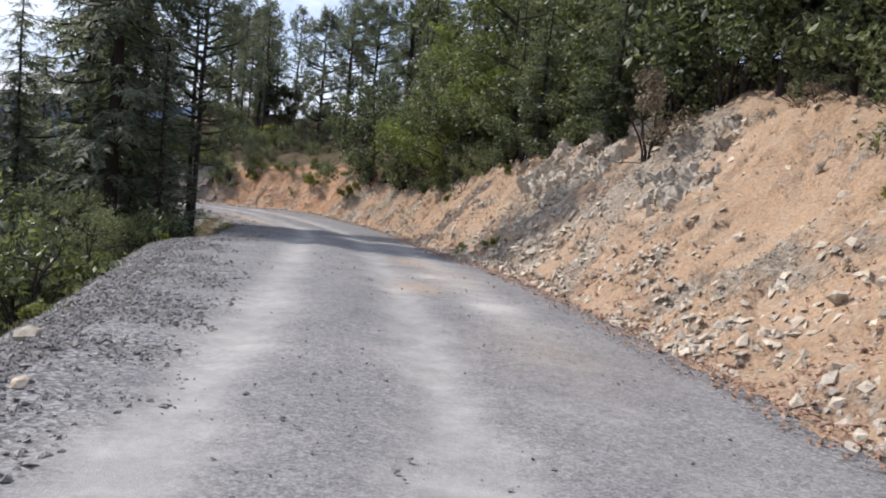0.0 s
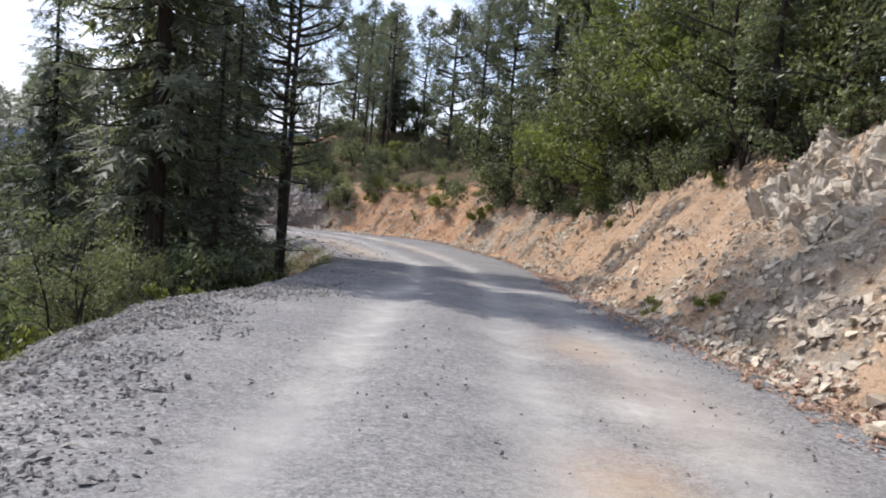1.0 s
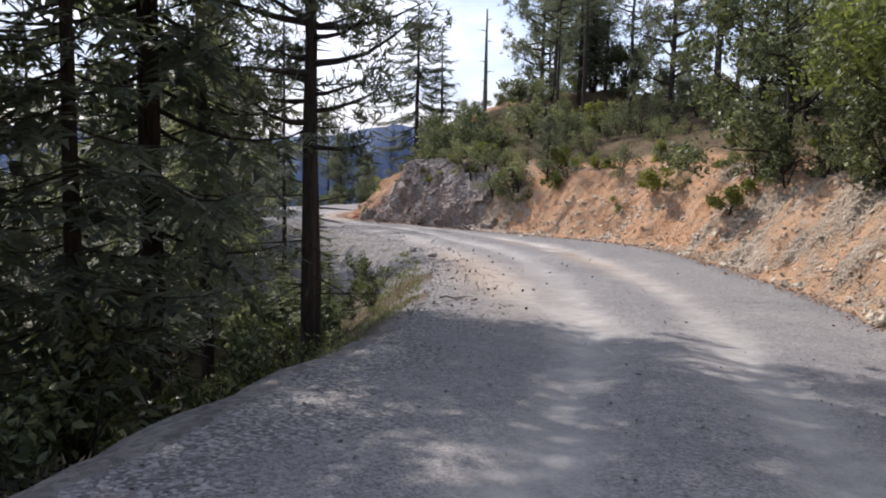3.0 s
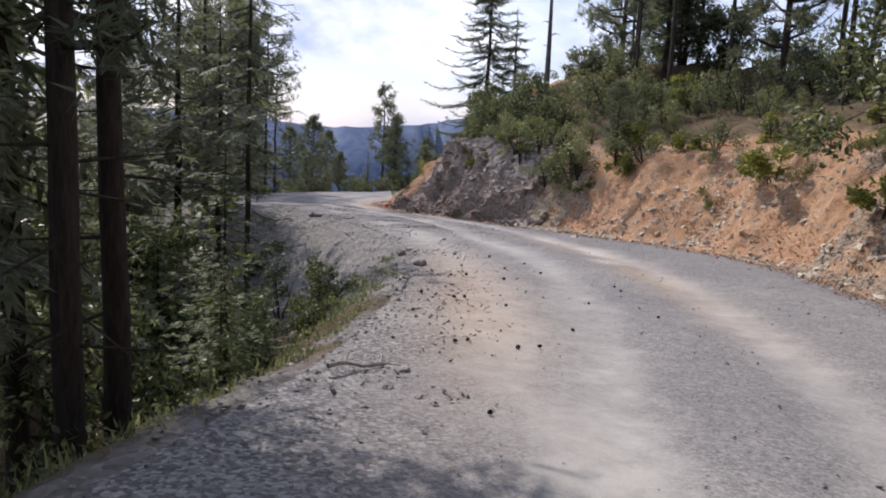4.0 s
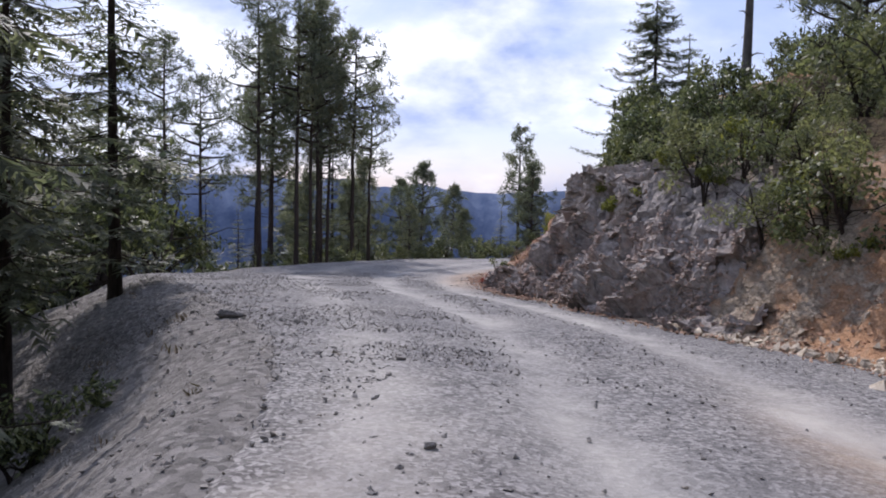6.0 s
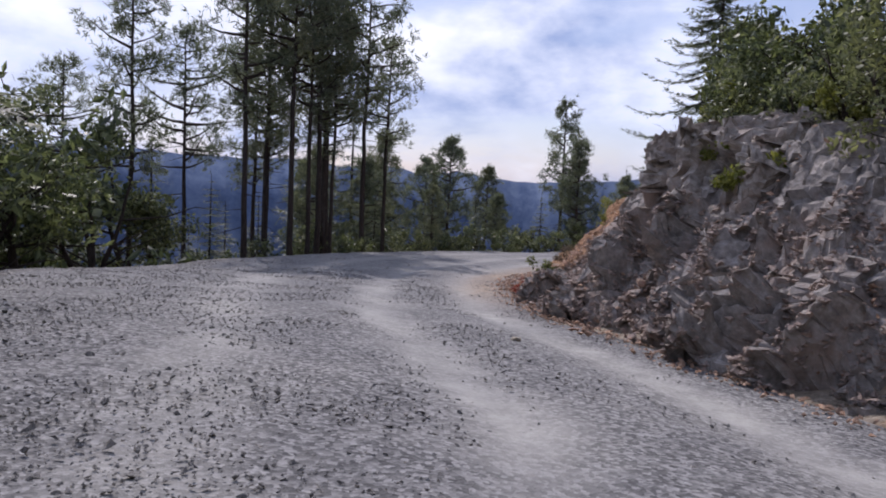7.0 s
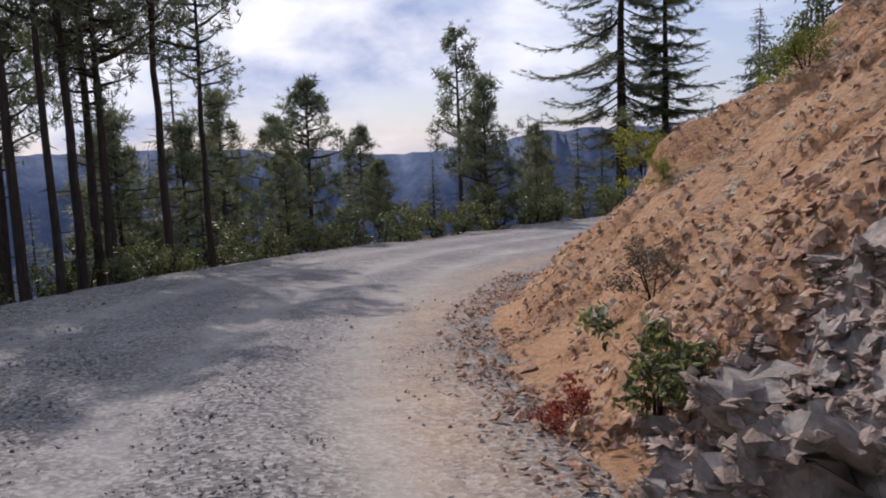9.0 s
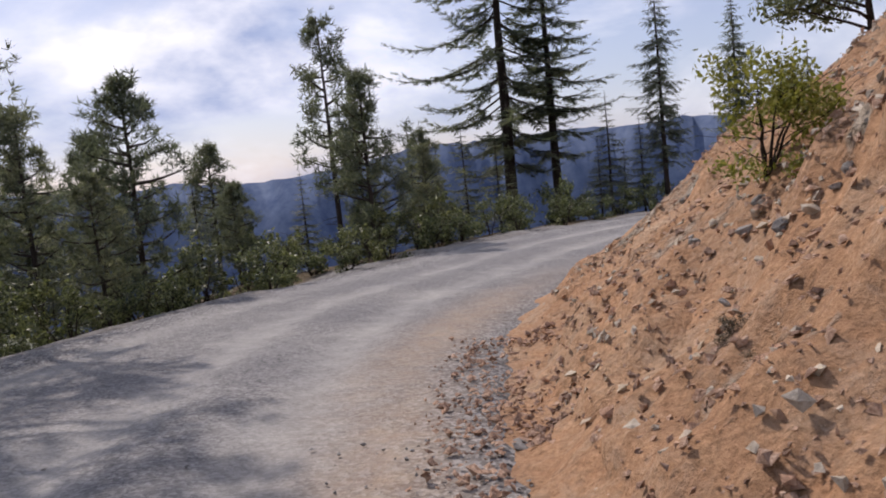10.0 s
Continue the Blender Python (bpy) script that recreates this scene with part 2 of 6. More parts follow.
M_BARK_PINE = make_bark_material("pine_bark", (0.024, 0.02, 0.018), (0.085, 0.069, 0.06))
M_BARK_GREY = make_bark_material("grey_dead_wood", (0.05, 0.045, 0.042), (0.17, 0.155, 0.14))
M_BLEACHED = make_bark_material("bleached_wood", (0.22, 0.2, 0.18), (0.52, 0.48, 0.44))
M_FIR = make_leaf_material("dark_fir_needles", (0.07, 0.085, 0.073), (0.138, 0.156, 0.126), (0.235, 0.255, 0.2), 0.55, 0.45)
M_FIR_LIGHT = make_leaf_material("fresh_fir_needles", (0.07, 0.10, 0.04), (0.13, 0.17, 0.07), (0.21, 0.25, 0.11))
M_PINE = make_leaf_material("pine_needles", (0.078, 0.09, 0.076), (0.143, 0.16, 0.13), (0.23, 0.25, 0.2), 0.6, 0.45)
M_OAK = make_leaf_material("olive_green_leaves", (0.03, 0.039, 0.024), (0.105, 0.126, 0.07), (0.27, 0.3, 0.16), 0.45, 0.32)
M_OAK_BRIGHT = make_leaf_material("bright_green_leaves", (0.10, 0.12, 0.04), (0.16, 0.19, 0.065), (0.26, 0.29, 0.11))
M_BRUSH = make_leaf_material("grey_green_brush", (0.08, 0.09, 0.058), (0.158, 0.176, 0.108), (0.27, 0.29, 0.185))
M_SHRUB = make_leaf_material("yellow_green_shrub", (0.10, 0.115, 0.03), (0.19, 0.21, 0.06), (0.30, 0.30, 0.10))
M_DRY = make_leaf_material("dry_brown_twigs", (0.09, 0.07, 0.055), (0.19, 0.15, 0.12), (0.30, 0.25, 0.20), 0.9, 0.1)
M_RED = make_leaf_material("red_leaves", (0.14, 0.03, 0.03), (0.26, 0.06, 0.06), (0.36, 0.12, 0.10))
M_FLOWER = make_leaf_material("white_blossom", (0.5, 0.5, 0.42), (0.7, 0.7, 0.62), (0.85, 0.85, 0.8), 0.7, 0.2)
M_CONE = make_bark_material("pine_cone_scales", (0.015, 0.011, 0.01), (0.05, 0.035, 0.028))
M_HILL_NEAR = make_hill_material("forested_slope", (0.018, 0.03, 0.035), (0.035, 0.052, 0.055), 0.03)
# the blue is distance haze, painted into the forest's base colour
M_HILL_HAZE = make_hill_material("blue_forested_ridge", (0.06, 0.085, 0.15), (0.125, 0.16, 0.235), 0.02)

# ---- helpers for meshes ----
def mesh_of(name, verts, faces, smooth=False):
    """A mesh from an array of places and arrays of faces, each array with faces of one size."""
    me = bpy.data.meshes.new(name)
    verts = np.asarray(verts, dtype=np.float32)
    faces = [np.asarray(f, dtype=np.int32) for f in (faces if isinstance(faces, list) else [faces]) if len(f)]
    me.vertices.add(len(verts))
    me.vertices.foreach_set("co", verts.ravel())
    sizes = np.concatenate([np.full(len(f), f.shape[1], dtype=np.int32) for f in faces])
    me.loops.add(int(sizes.sum()))
    me.loops.foreach_set("vertex_index", np.concatenate([f.ravel() for f in faces]))
    me.polygons.add(len(sizes))
    me.polygons.foreach_set("loop_start", np.r_[0, np.cumsum(sizes)[:-1]].astype(np.int32))
    me.polygons.foreach_set("use_smooth", np.full(len(sizes), smooth))
    me.update(calc_edges=True)
    return me


def part(name, me, mat, parent, label=""):
    ob = new(name, me)
    if mat and not me.materials:
        me.materials.append(mat)
    ob.parent = parent
    return tagged(ob, label)


def mask(me, name, values):
    me.attributes.new(name, "FLOAT", "POINT").data.foreach_set("value", np.asarray(values, dtype=np.float32))


def hashed(i, j, k, seed):
    h = (i * 374761393 + j * 668265263 + k * 2147483647 + seed * 144665) & 0xFFFFFFFF
    h = ((h ^ (h >> 13)) * 1274126177) & 0xFFFFFFFF
    return ((h ^ (h >> 16)) & 0xFFFFFF) / float(0xFFFFFF)


def value_noise(p, seed=0):
    """Smooth noise from -1 to 1 at places p, one lattice unit to the cell."""
    p = np.asarray(p, dtype=np.float64)
    c = np.floor(p).astype(np.int64)
    f = p - c
    f = f * f * (3 - 2 * f)
    out = np.zeros(len(p))
    for a in (0, 1):
        for b in (0, 1):
            for d in (0, 1):
                w = (f[:, 0] if a else 1 - f[:, 0]) * (f[:, 1] if b else 1 - f[:, 1]) * (f[:, 2] if d else 1 - f[:, 2])
                out += w * hashed(c[:, 0] + a, c[:, 1] + b, c[:, 2] + d, seed)
    return out * 2 - 1


def rough_noise(p, octaves=4, seed=0, gain=0.5):
    total, size = np.zeros(len(p)), 1.0
    for n in range(octaves):
        total += size * value_noise(p * 2.03**n + 17.3 * n, seed + n)
        size *= gain
    return total


def facets(p, seed=0, tilt=0.5, crack=0.0):
    """Broken-rock relief: every cell of a jittered lattice is a tilted plane of its own, with cracks between."""
    p = np.asarray(p, dtype=np.float64)
    c = np.floor(p).astype(np.int64)
    best, second, value = np.full(len(p), 1e9), np.full(len(p), 1e9), np.zeros(len(p))
    for a in (-1, 0, 1):
        for b in (-1, 0, 1):
            for d in (-1, 0, 1):
                i, j, k = c[:, 0] + a, c[:, 1] + b, c[:, 2] + d
                q = np.stack([i + hashed(i, j, k, seed), j + hashed(i, j, k, seed + 1), k + hashed(i, j, k, seed + 2)], 1)
                off = p - q
                dist = (off**2).sum(1)
                t = np.stack([hashed(i, j, k, seed + 3 + m) * 2 - 1 for m in range(3)], 1)
                v = (hashed(i, j, k, seed + 7) * 2 - 1) * 0.5 + tilt * (t * off).sum(1)
                near = dist < best
                second = np.where(near, best, np.minimum(second, dist))
                best[near], value[near] = dist[near], v[near]
    return value - crack * np.exp(-(np.sqrt(second) - np.sqrt(best)) / 0.05)


# ---- the plan: the road's axis, widths and heights by the metre along it ----
AXIS = [(0.6, -14), (0.3, -7), (0.05, 0.0), (-0.19, 4.24), (-0.59, 8.2), (-1.12, 12.2), (-1.68, 15.9), (-2.3, 19.5), (-2.96, 23.1), (-3.9, 27.5), (-5.08, 31.5), (-6.8, 35.6),
        (-9.1, 39.5), (-11.3, 42.5), (-13.6, 45.1), (-16.4, 47.7), (-20.0, 50.3), (-24.0, 53.0), (-27.4, 56.0), (-30.0, 59.5), (-31.7, 63.5), (-32.6, 68), (-32.8, 73),
        (-32.6, 78), (-31.0, 83.5), (-27.5, 88.5), (-22, 92.5), (-14, 95.5), (0, 98)]


def smooth_line(points, step=0.25):
    pts = [Vector((*p, 0)) for p in points]
    pts = [pts[0] * 2 - pts[1], *pts, pts[-1] * 2 - pts[-2]]
    out = []
    for i in range(1, len(pts) - 2):
        a, b, c, d = pts[i - 1 : i + 3]
        n = max(2, int((c - b).length / step))
        for k in range(n):
            t = k / n
            out.append(0.5 * ((2 * b) + (c - a) * t + (2 * a - 5 * b + 4 * c - d) * t * t + (3 * b - a - 3 * c + d) * t**3))
    return np.array([(v.x, v.y) for v in out])


LINE = smooth_line(AXIS)
TANGENT = np.gradient(LINE, axis=0)
TANGENT /= np.linalg.norm(TANGENT, axis=1)[:, None]
ALONG = np.r_[0, np.cumsum(np.linalg.norm(np.diff(LINE, axis=0), axis=1))]
ALONG -= ALONG[np.argmin(np.hypot(LINE[:, 0] - 0.05, LINE[:, 1]))]


def table(*pairs):
    xs, ys = zip(*pairs)
    return lambda u: np.interp(u, xs, ys)


ROAD_Z = table((-14, 0.85), (0, 0.0), (4.2, -0.29), (8.2, -0.49), (12.2, -0.68), (16, -0.92), (19.7, -1.18), (23.3, -1.43), (27, -1.75), (32, -2.2), (36.4, -2.52), (39.6, -2.67), (44, -2.82),
               (48, -2.98), (52, -3.15), (57.4, -3.4), (62, -3.77), (67, -4.15), (75, -4.55), (85, -5.0), (95, -5.3), (110, -5.6))
LEFT_W = table((-14, 2.6), (5, 2.5), (9, 2.7), (14, 3.2), (19, 3.6), (22, 2.95), (30, 2.75), (34, 2.35), (40, 1.85), (45, 1.35), (48, 1.5), (51, 1.9), (54, 2.7), (58, 4.0), (62, 4.6), (66, 4.2), (72, 3.6), (80, 3.3), (86, 2.9), (95, 2.8))
RIGHT_W = table((-14, 4.0), (5, 3.9), (10, 3.7), (17, 3.55), (22, 3.2), (27, 3.3), (32, 4.2), (36, 5.0), (40, 5.4), (44, 5.8), (48, 5.5), (50, 4.9), (53, 4.2), (56, 3.5), (60, 3.3), (66, 3.5), (72, 3.4), (76, 3.2), (80, 3.1), (90, 2.8))
BANK_TAN = table((-14, 0.9), (0, 0.92), (12, 0.92), (18, 0.95), (22, 1.15), (26, 1.35), (40, 1.25), (48, 1.3), (52, 1.35), (55, 1.4), (58, 1.4), (61, 1.4), (64, 1.0), (68, 0.83), (74, 0.81), (80, 0.8), (95, 0.7))
BANK_H = table((-14, 3.9), (0, 3.9), (8, 3.7), (12, 3.7), (17, 4.1), (22, 3.4), (28, 2.9), (34, 2.5), (40, 2.3), (48, 2.6), (52, 2.6), (55, 2.6), (58, 2.75), (61, 3.0), (64, 4.2), (68, 6.2), (75, 6.6), (85, 5.5), (95, 4))
HILL_TAN = table((-14, 0.65), (10, 0.65), (25, 0.6), (38, 0.5), (46, 0.36), (60, 0.34), (80, 0.3), (95, 0.3))
HILL_TOP = table((-14, 16), (10, 16), (25, 14), (38, 9), (46, 4.5), (60, 3.8), (70, 2.0), (95, 2))
LEFT_TAN = table((-14, 0.8), (28, 0.85), (33, 1.15), (42, 1.15), (46, 0.75), (56, 0.7), (62, 0.45), (80, 0.36), (86, 0.14), (100, 0.1))
LEFT_FOOT = table((-14, 0.5), (34, 0.5), (56, 0.42), (64, 0.32), (80, 0.3), (90, 0.2))
CLAY = table((-14, 0.5), (0, 0.6), (8, 0.62), (12, 0.5), (15, 0.35), (20, 0.4), (23, 0.58), (28, 0.68), (34, 0.5), (40, 0.45), (44, 0.5), (46, 0.85), (51, 0.95), (53, 0.5), (55, 0.12), (61, 0.1), (63, 0.55), (66, 0.8), (75, 0.75), (90, 0.6))
TRACK_A = table((-14, 1.25), (6, 1.25), (19, 1.0), (30, 0.3), (38, -0.5), (44, -0.9), (48, -0.6), (54, -0.8), (58, -0.4), (64, -0.7), (70, -0.5), (74, -0.2), (79, 0.6), (95, 0.6))
TRACK_GAP = table((-14, 1.75), (6, 1.85), (20, 1.75), (38, 1.8), (44, 1.9), (50, 1.9), (56, 1.85), (60, 1.65), (66, 1.55), (74, 1.4), (79, 1.6), (95, 1.7))
THIRD = table((-14, -2.0), (28, -2.0), (36, 0.45), (44, 0.5), (52, 1.0), (60, 1.4), (68, 1.6), (80, 2.2))
BANKED = table((-14, 0), (46, 0), (54, 0.06), (60, 0.065), (66, 0.01), (80, 0))


def along(xy):
    """For places in the plan: metres along the road, and metres to its left (negative: right)."""
    u, v = np.zeros(len(xy)), np.zeros(len(xy))
    for s in range(0, len(xy), 4000):
        q = xy[s : s + 4000]
        i = np.argmin(((q[:, None, :] - LINE[None]) ** 2).sum(2), axis=1)
        d, t = q - LINE[i], TANGENT[i]
        u[s : s + 4000] = ALONG[i] + np.clip((d * t).sum(1), -0.3, 0.3)
        side = t[:, 0] * d[:, 1] - t[:, 1] * d[:, 0]
        v[s : s + 4000] = np.where(np.hypot(*d.T) > 60, np.sign(side) * np.hypot(*d.T), side)
    return u, v


def soft_step(x):
    x = np.clip(x, 0, 1)
    return x * x * (3 - 2 * x)


def road_height(u, v):
    """The road's own surface: crown, worn wheel tracks and a loose ridge between them."""
    a, b = TRACK_A(u), TRACK_A(u) - TRACK_GAP(u)
    dip = np.exp(-(((v - a) / 0.3) ** 2)) + np.exp(-(((v - b) / 0.3) ** 2))
    return ROAD_Z(u) + BANKED(u) * v - 0.012 * np.abs(v) - 0.03 * dip + 0.02 * np.exp(-(((v - (a + b) / 2) / 0.4) ** 2))


def ground_height(x, y, detail=True):
    xy = np.stack([x, y], 1)
    u, v = along(xy)
    p3 = np.stack([x, y, np.zeros(len(x))], 1)
    wob = rough_noise(p3 * 0.45, 3, 5) * 0.28 if detail else 0
    left, right = v - LEFT_W(u) + wob * 0.6, -v - RIGHT_W(u) + wob
    z = road_height(u, np.clip(v, -RIGHT_W(u), LEFT_W(u)))
    # the fill slope below the road's outer edge
    d = np.maximum(left, 0)
    near = np.minimum(d, 7)
    z = z - np.where(d > 0, LEFT_TAN(u) * (near - 0.45 * (1 - np.exp(-near / 0.45))) + LEFT_FOOT(u) * np.minimum(np.maximum(d - 7, 0), 40) + 0.36 * np.minimum(np.maximum(d - 47, 0), 800), 0)
    # the cut bank and the hill above it
    e = np.maximum(right, 0)
    run = BANK_H(u) / BANK_TAN(u)
    e1, e2 = np.minimum(e, run), np.maximum(e - run, 0)
    rise = BANK_TAN(u) * (e1 - 0.25 * (1 - np.exp(-e1 / 0.25)))
    top = HILL_TOP(u)
    rise = rise + top * (1 - np.exp(-HILL_TAN(u) * e2 / top)) - 0.1 * np.minimum(np.maximum(e2 - 45, 0), 200)
    z = z + np.where(e > 0, rise, 0)
    if detail:
        on_bank = soft_step(e / 0.5)
        gully = rough_noise(np.stack([u * 0.75, (e1 + e2) * 0.18, np.zeros(len(u))], 1), 4, 21)
        z = z + on_bank * (0.2 * gully + 0.12 * rough_noise(p3 * 1.7, 4, 31) + 0.05 * facets(p3 * 2.4, 41))
        on_fill = soft_step(d / 0.8)
        z = z + on_fill * (0.1 * rough_noise(p3 * 1.1, 4, 51)) + (1 - on_bank) * (1 - on_fill) * 0.012 * rough_noise(p3 * 1.5, 3, 61)
    return z, u, v, left, right, run


def height_at(x, y):
    return float(ground_height(np.array([float(x)]), np.array([float(y)]))[0][0])


# ---- ground: one sheet out to the horizon ----
def graded(low, high, step, reach):
    inner = np.arange(low, high + step / 2, step)
    out = [step]
    while sum(out) < reach:
        out.append(out[-1] * 1.32)
    far = np.cumsum(out)
    return np.r_[low - far[::-1], inner, inner[-1] + far]


def build_ground():
    xs, ys = graded(-46, 9, 0.28, 2600), graded(-6, 96, 0.28, 2600)
    gx, gy = np.meshgrid(xs, ys)
    x, y = gx.ravel(), gy.ravel()
    z, u, v, left, right, run = ground_height(x, y)
    inside = np.minimum(-left, -right)
    z = z - 0.3 * soft_step((inside - 0.15) / 0.5)
    z = z - 0.4 * soft_step((right - 0.1) / 0.3) * (1 - soft_step((right - run - 0.3) / 0.6)) * soft_step((u - 53.6) / 0.6) * (1 - soft_step((u - 64.0) / 0.6))
    w, h = len(xs), len(ys)
    i = (np.arange(h - 1)[:, None] * w + np.arange(w - 1)[None]).ravel()
    me = mesh_of("ground", np.stack([x, y, z], 1), np.stack([i, i + 1, i + w + 1, i + w], 1), True)
    p3 = np.stack([x, y, np.zeros(len(x))], 1)
    n = rough_noise(p3 * 0.8, 4, 71)
    top = run + 0.9 + 0.9 * n
    bank = soft_step((right + 0.5) / 0.4) * (1 - soft_step((right - top) / 0.8))
    mask(me, "bank", bank)
    mask(me, "clay", np.clip(CLAY(u) + 0.25 * n, 0, 1))
    mask(me, "tan", np.interp(u, (30, 44), (1, 0)))
    reach = np.interp(u, (-14, 20, 34, 40, 44, 48, 56, 62, 90), (0.9, 1.0, 0.1, -0.1, 0.9, 3.0, 5.0, 2.5, 1.5))
    mask(me, "fill", (1 - soft_step((left - reach - 0.6 * n) / np.interp(u, (28, 34, 42, 48), (1.2, 0.5, 0.5, 1.2)))) * (right < 0))
    mask(me, "far", soft_step((np.hypot(x + 18, y - 45) - 46) / 40))
    me.materials.append(M_GROUND)
    return tagged(new("ground", me), "hillside of orange clay, scree and brown forest floor", "ground", kind="structure")


def build_road():
    us = np.arange(-9, 112, 0.16)
    cols = np.linspace(0, 1, 56)
    wl, wr = LEFT_W(us) + 0.35, RIGHT_W(us) + 0.3
    v = (-wr[:, None] + (wl + wr)[:, None] * cols[None]).ravel()
    u = np.repeat(us, len(cols))
    ax, ay = np.interp(u, ALONG, LINE[:, 0]), np.interp(u, ALONG, LINE[:, 1])
    tx, ty = np.interp(u, ALONG, TANGENT[:, 0]), np.interp(u, ALONG, TANGENT[:, 1])
    x, y = ax - ty * v, ay + tx * v
    p3 = np.stack([x, y, np.zeros(len(x))], 1)
    edge = np.minimum(LEFT_W(u) - v, v + RIGHT_W(u))
    z = road_height(u, v) - 0.22 * soft_step((0.12 - edge) / 0.5) + 0.016 * rough_noise(p3 * 1.4, 4, 81) + 0.006 * rough_noise(p3 * 7, 2, 85)
    w, h = len(cols), len(us)
    i = (np.arange(h - 1)[:, None] * w + np.arange(w - 1)[None]).ravel()
    me = mesh_of("road", np.stack([x, y, z], 1), np.stack([i + w, i + w + 1, i + 1, i], 1), True)
    a, b = TRACK_A(u), TRACK_A(u) - TRACK_GAP(u)
    wide = 0.36 + 0.07 * rough_noise(np.stack([u * 0.5, v * 0, v * 0], 1), 2, 83)
    t = np.exp(-(((v - a) / wide) ** 2)) + np.exp(-(((v - b) / wide) ** 2))
    third = np.exp(-(((v - THIRD(u)) / 0.42) ** 2)) * np.interp(u, (8, 13, 24, 30, 36, 80), (0.2, 0.8, 0.7, 0.0, 0.75, 0.6))
    mask(me, "track", np.clip((t * (0.85 + 0.25 * rough_noise(p3 * 0.7, 3, 87)) + third) * np.interp(u, (60, 70), (1.0, 0.72)), 0, 1))
    pale = sum(np.exp(-(((u - cu) / ru) ** 2) - ((v - cv) / rv) ** 2) for cu, cv, ru, rv in ((14.6, -1.55, 0.35, 0.3), (44.4, -2.2, 0.3, 0.25), (46.0, -2.5, 0.7, 0.3), (48.3, -2.3, 0.5, 0.25), (11.0, -2.0, 0.5, 0.4)))
    mask(me, "pale", np.clip(pale, 0, 1))
    clay = np.zeros(len(u))
    for cu, cv, ru, rv, amount in ((17.4, -1.6, 1.0, 0.5, 0.8), (12.7, -1.1, 0.7, 0.4, 0.9), (15.2, -1.9, 2.0, 0.7, 0.4), (8.0, -2.0, 1.5, 0.8, 0.25), (40.5, 0.75, 4.5, 0.7, 0.75),
                                   (43, -2.4, 4.5, 0.45, 0.6), (47, -2.2, 1.5, 0.4, 0.7), (66, -2.7, 4, 0.5, 0.8), (70, -2.6, 5, 0.5, 0.8), (77, -2.3, 5, 0.5, 0.75), (63, -2.7, 1.5, 0.5, 0.5)):
        clay = np.maximum(clay, amount * np.exp(-(((u - cu) / ru) ** 2) - ((v - cv) / rv) ** 2))
    mask(me, "clay", clay)
    shoulder = soft_step((v - LEFT_W(u) + 1.5 + 0.5 * rough_noise(p3 * 0.9, 3, 78)) / 1.0) + 0.8 * soft_step((-v - RIGHT_W(u) + 0.9) / 0.6)
    mask(me, "loose", np.clip(np.interp(u, (0, 30, 44, 50, 66, 76), (0.25, 0.1, 0.35, 1.0, 0.9, 0.4)) + 0.8 * shoulder, 0, 1))
    me.materials.append(M_ROAD)
    return tagged(new("road", me), "rutted grey gravel road with pale wheel tracks", "road", kind="structure")


ground = build_ground()
road = build_road()


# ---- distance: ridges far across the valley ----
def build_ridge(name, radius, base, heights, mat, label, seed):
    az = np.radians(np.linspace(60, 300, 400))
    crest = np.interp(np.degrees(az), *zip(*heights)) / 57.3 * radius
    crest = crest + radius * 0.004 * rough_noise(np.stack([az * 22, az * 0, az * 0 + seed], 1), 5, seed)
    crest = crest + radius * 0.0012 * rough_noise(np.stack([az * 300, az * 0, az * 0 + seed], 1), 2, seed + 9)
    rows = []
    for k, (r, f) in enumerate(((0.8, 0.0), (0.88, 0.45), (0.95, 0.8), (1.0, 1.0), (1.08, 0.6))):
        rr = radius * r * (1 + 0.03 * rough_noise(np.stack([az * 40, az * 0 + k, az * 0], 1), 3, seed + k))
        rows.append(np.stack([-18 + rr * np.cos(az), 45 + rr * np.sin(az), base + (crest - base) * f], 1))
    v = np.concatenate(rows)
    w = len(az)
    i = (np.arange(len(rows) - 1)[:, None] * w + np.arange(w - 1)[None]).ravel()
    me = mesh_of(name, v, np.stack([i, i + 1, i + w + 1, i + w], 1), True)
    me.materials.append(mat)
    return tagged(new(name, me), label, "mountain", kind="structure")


# backdrop ridge; its haze is in the colour, the air is clear
build_ridge("backdrop_ridge", 1900, -420, ((60, 1.2), (105, 1.1), (113, 1.0), (119, 0.75), (124, 0.1), (128, -0.35), (132, -0.3), (137, 0.1), (143, 0.4), (160, 0.8), (200, 0.6), (300, 0.6)), M_HILL_HAZE, "forested mountain ridge across the valley, painted in haze blue", 3)


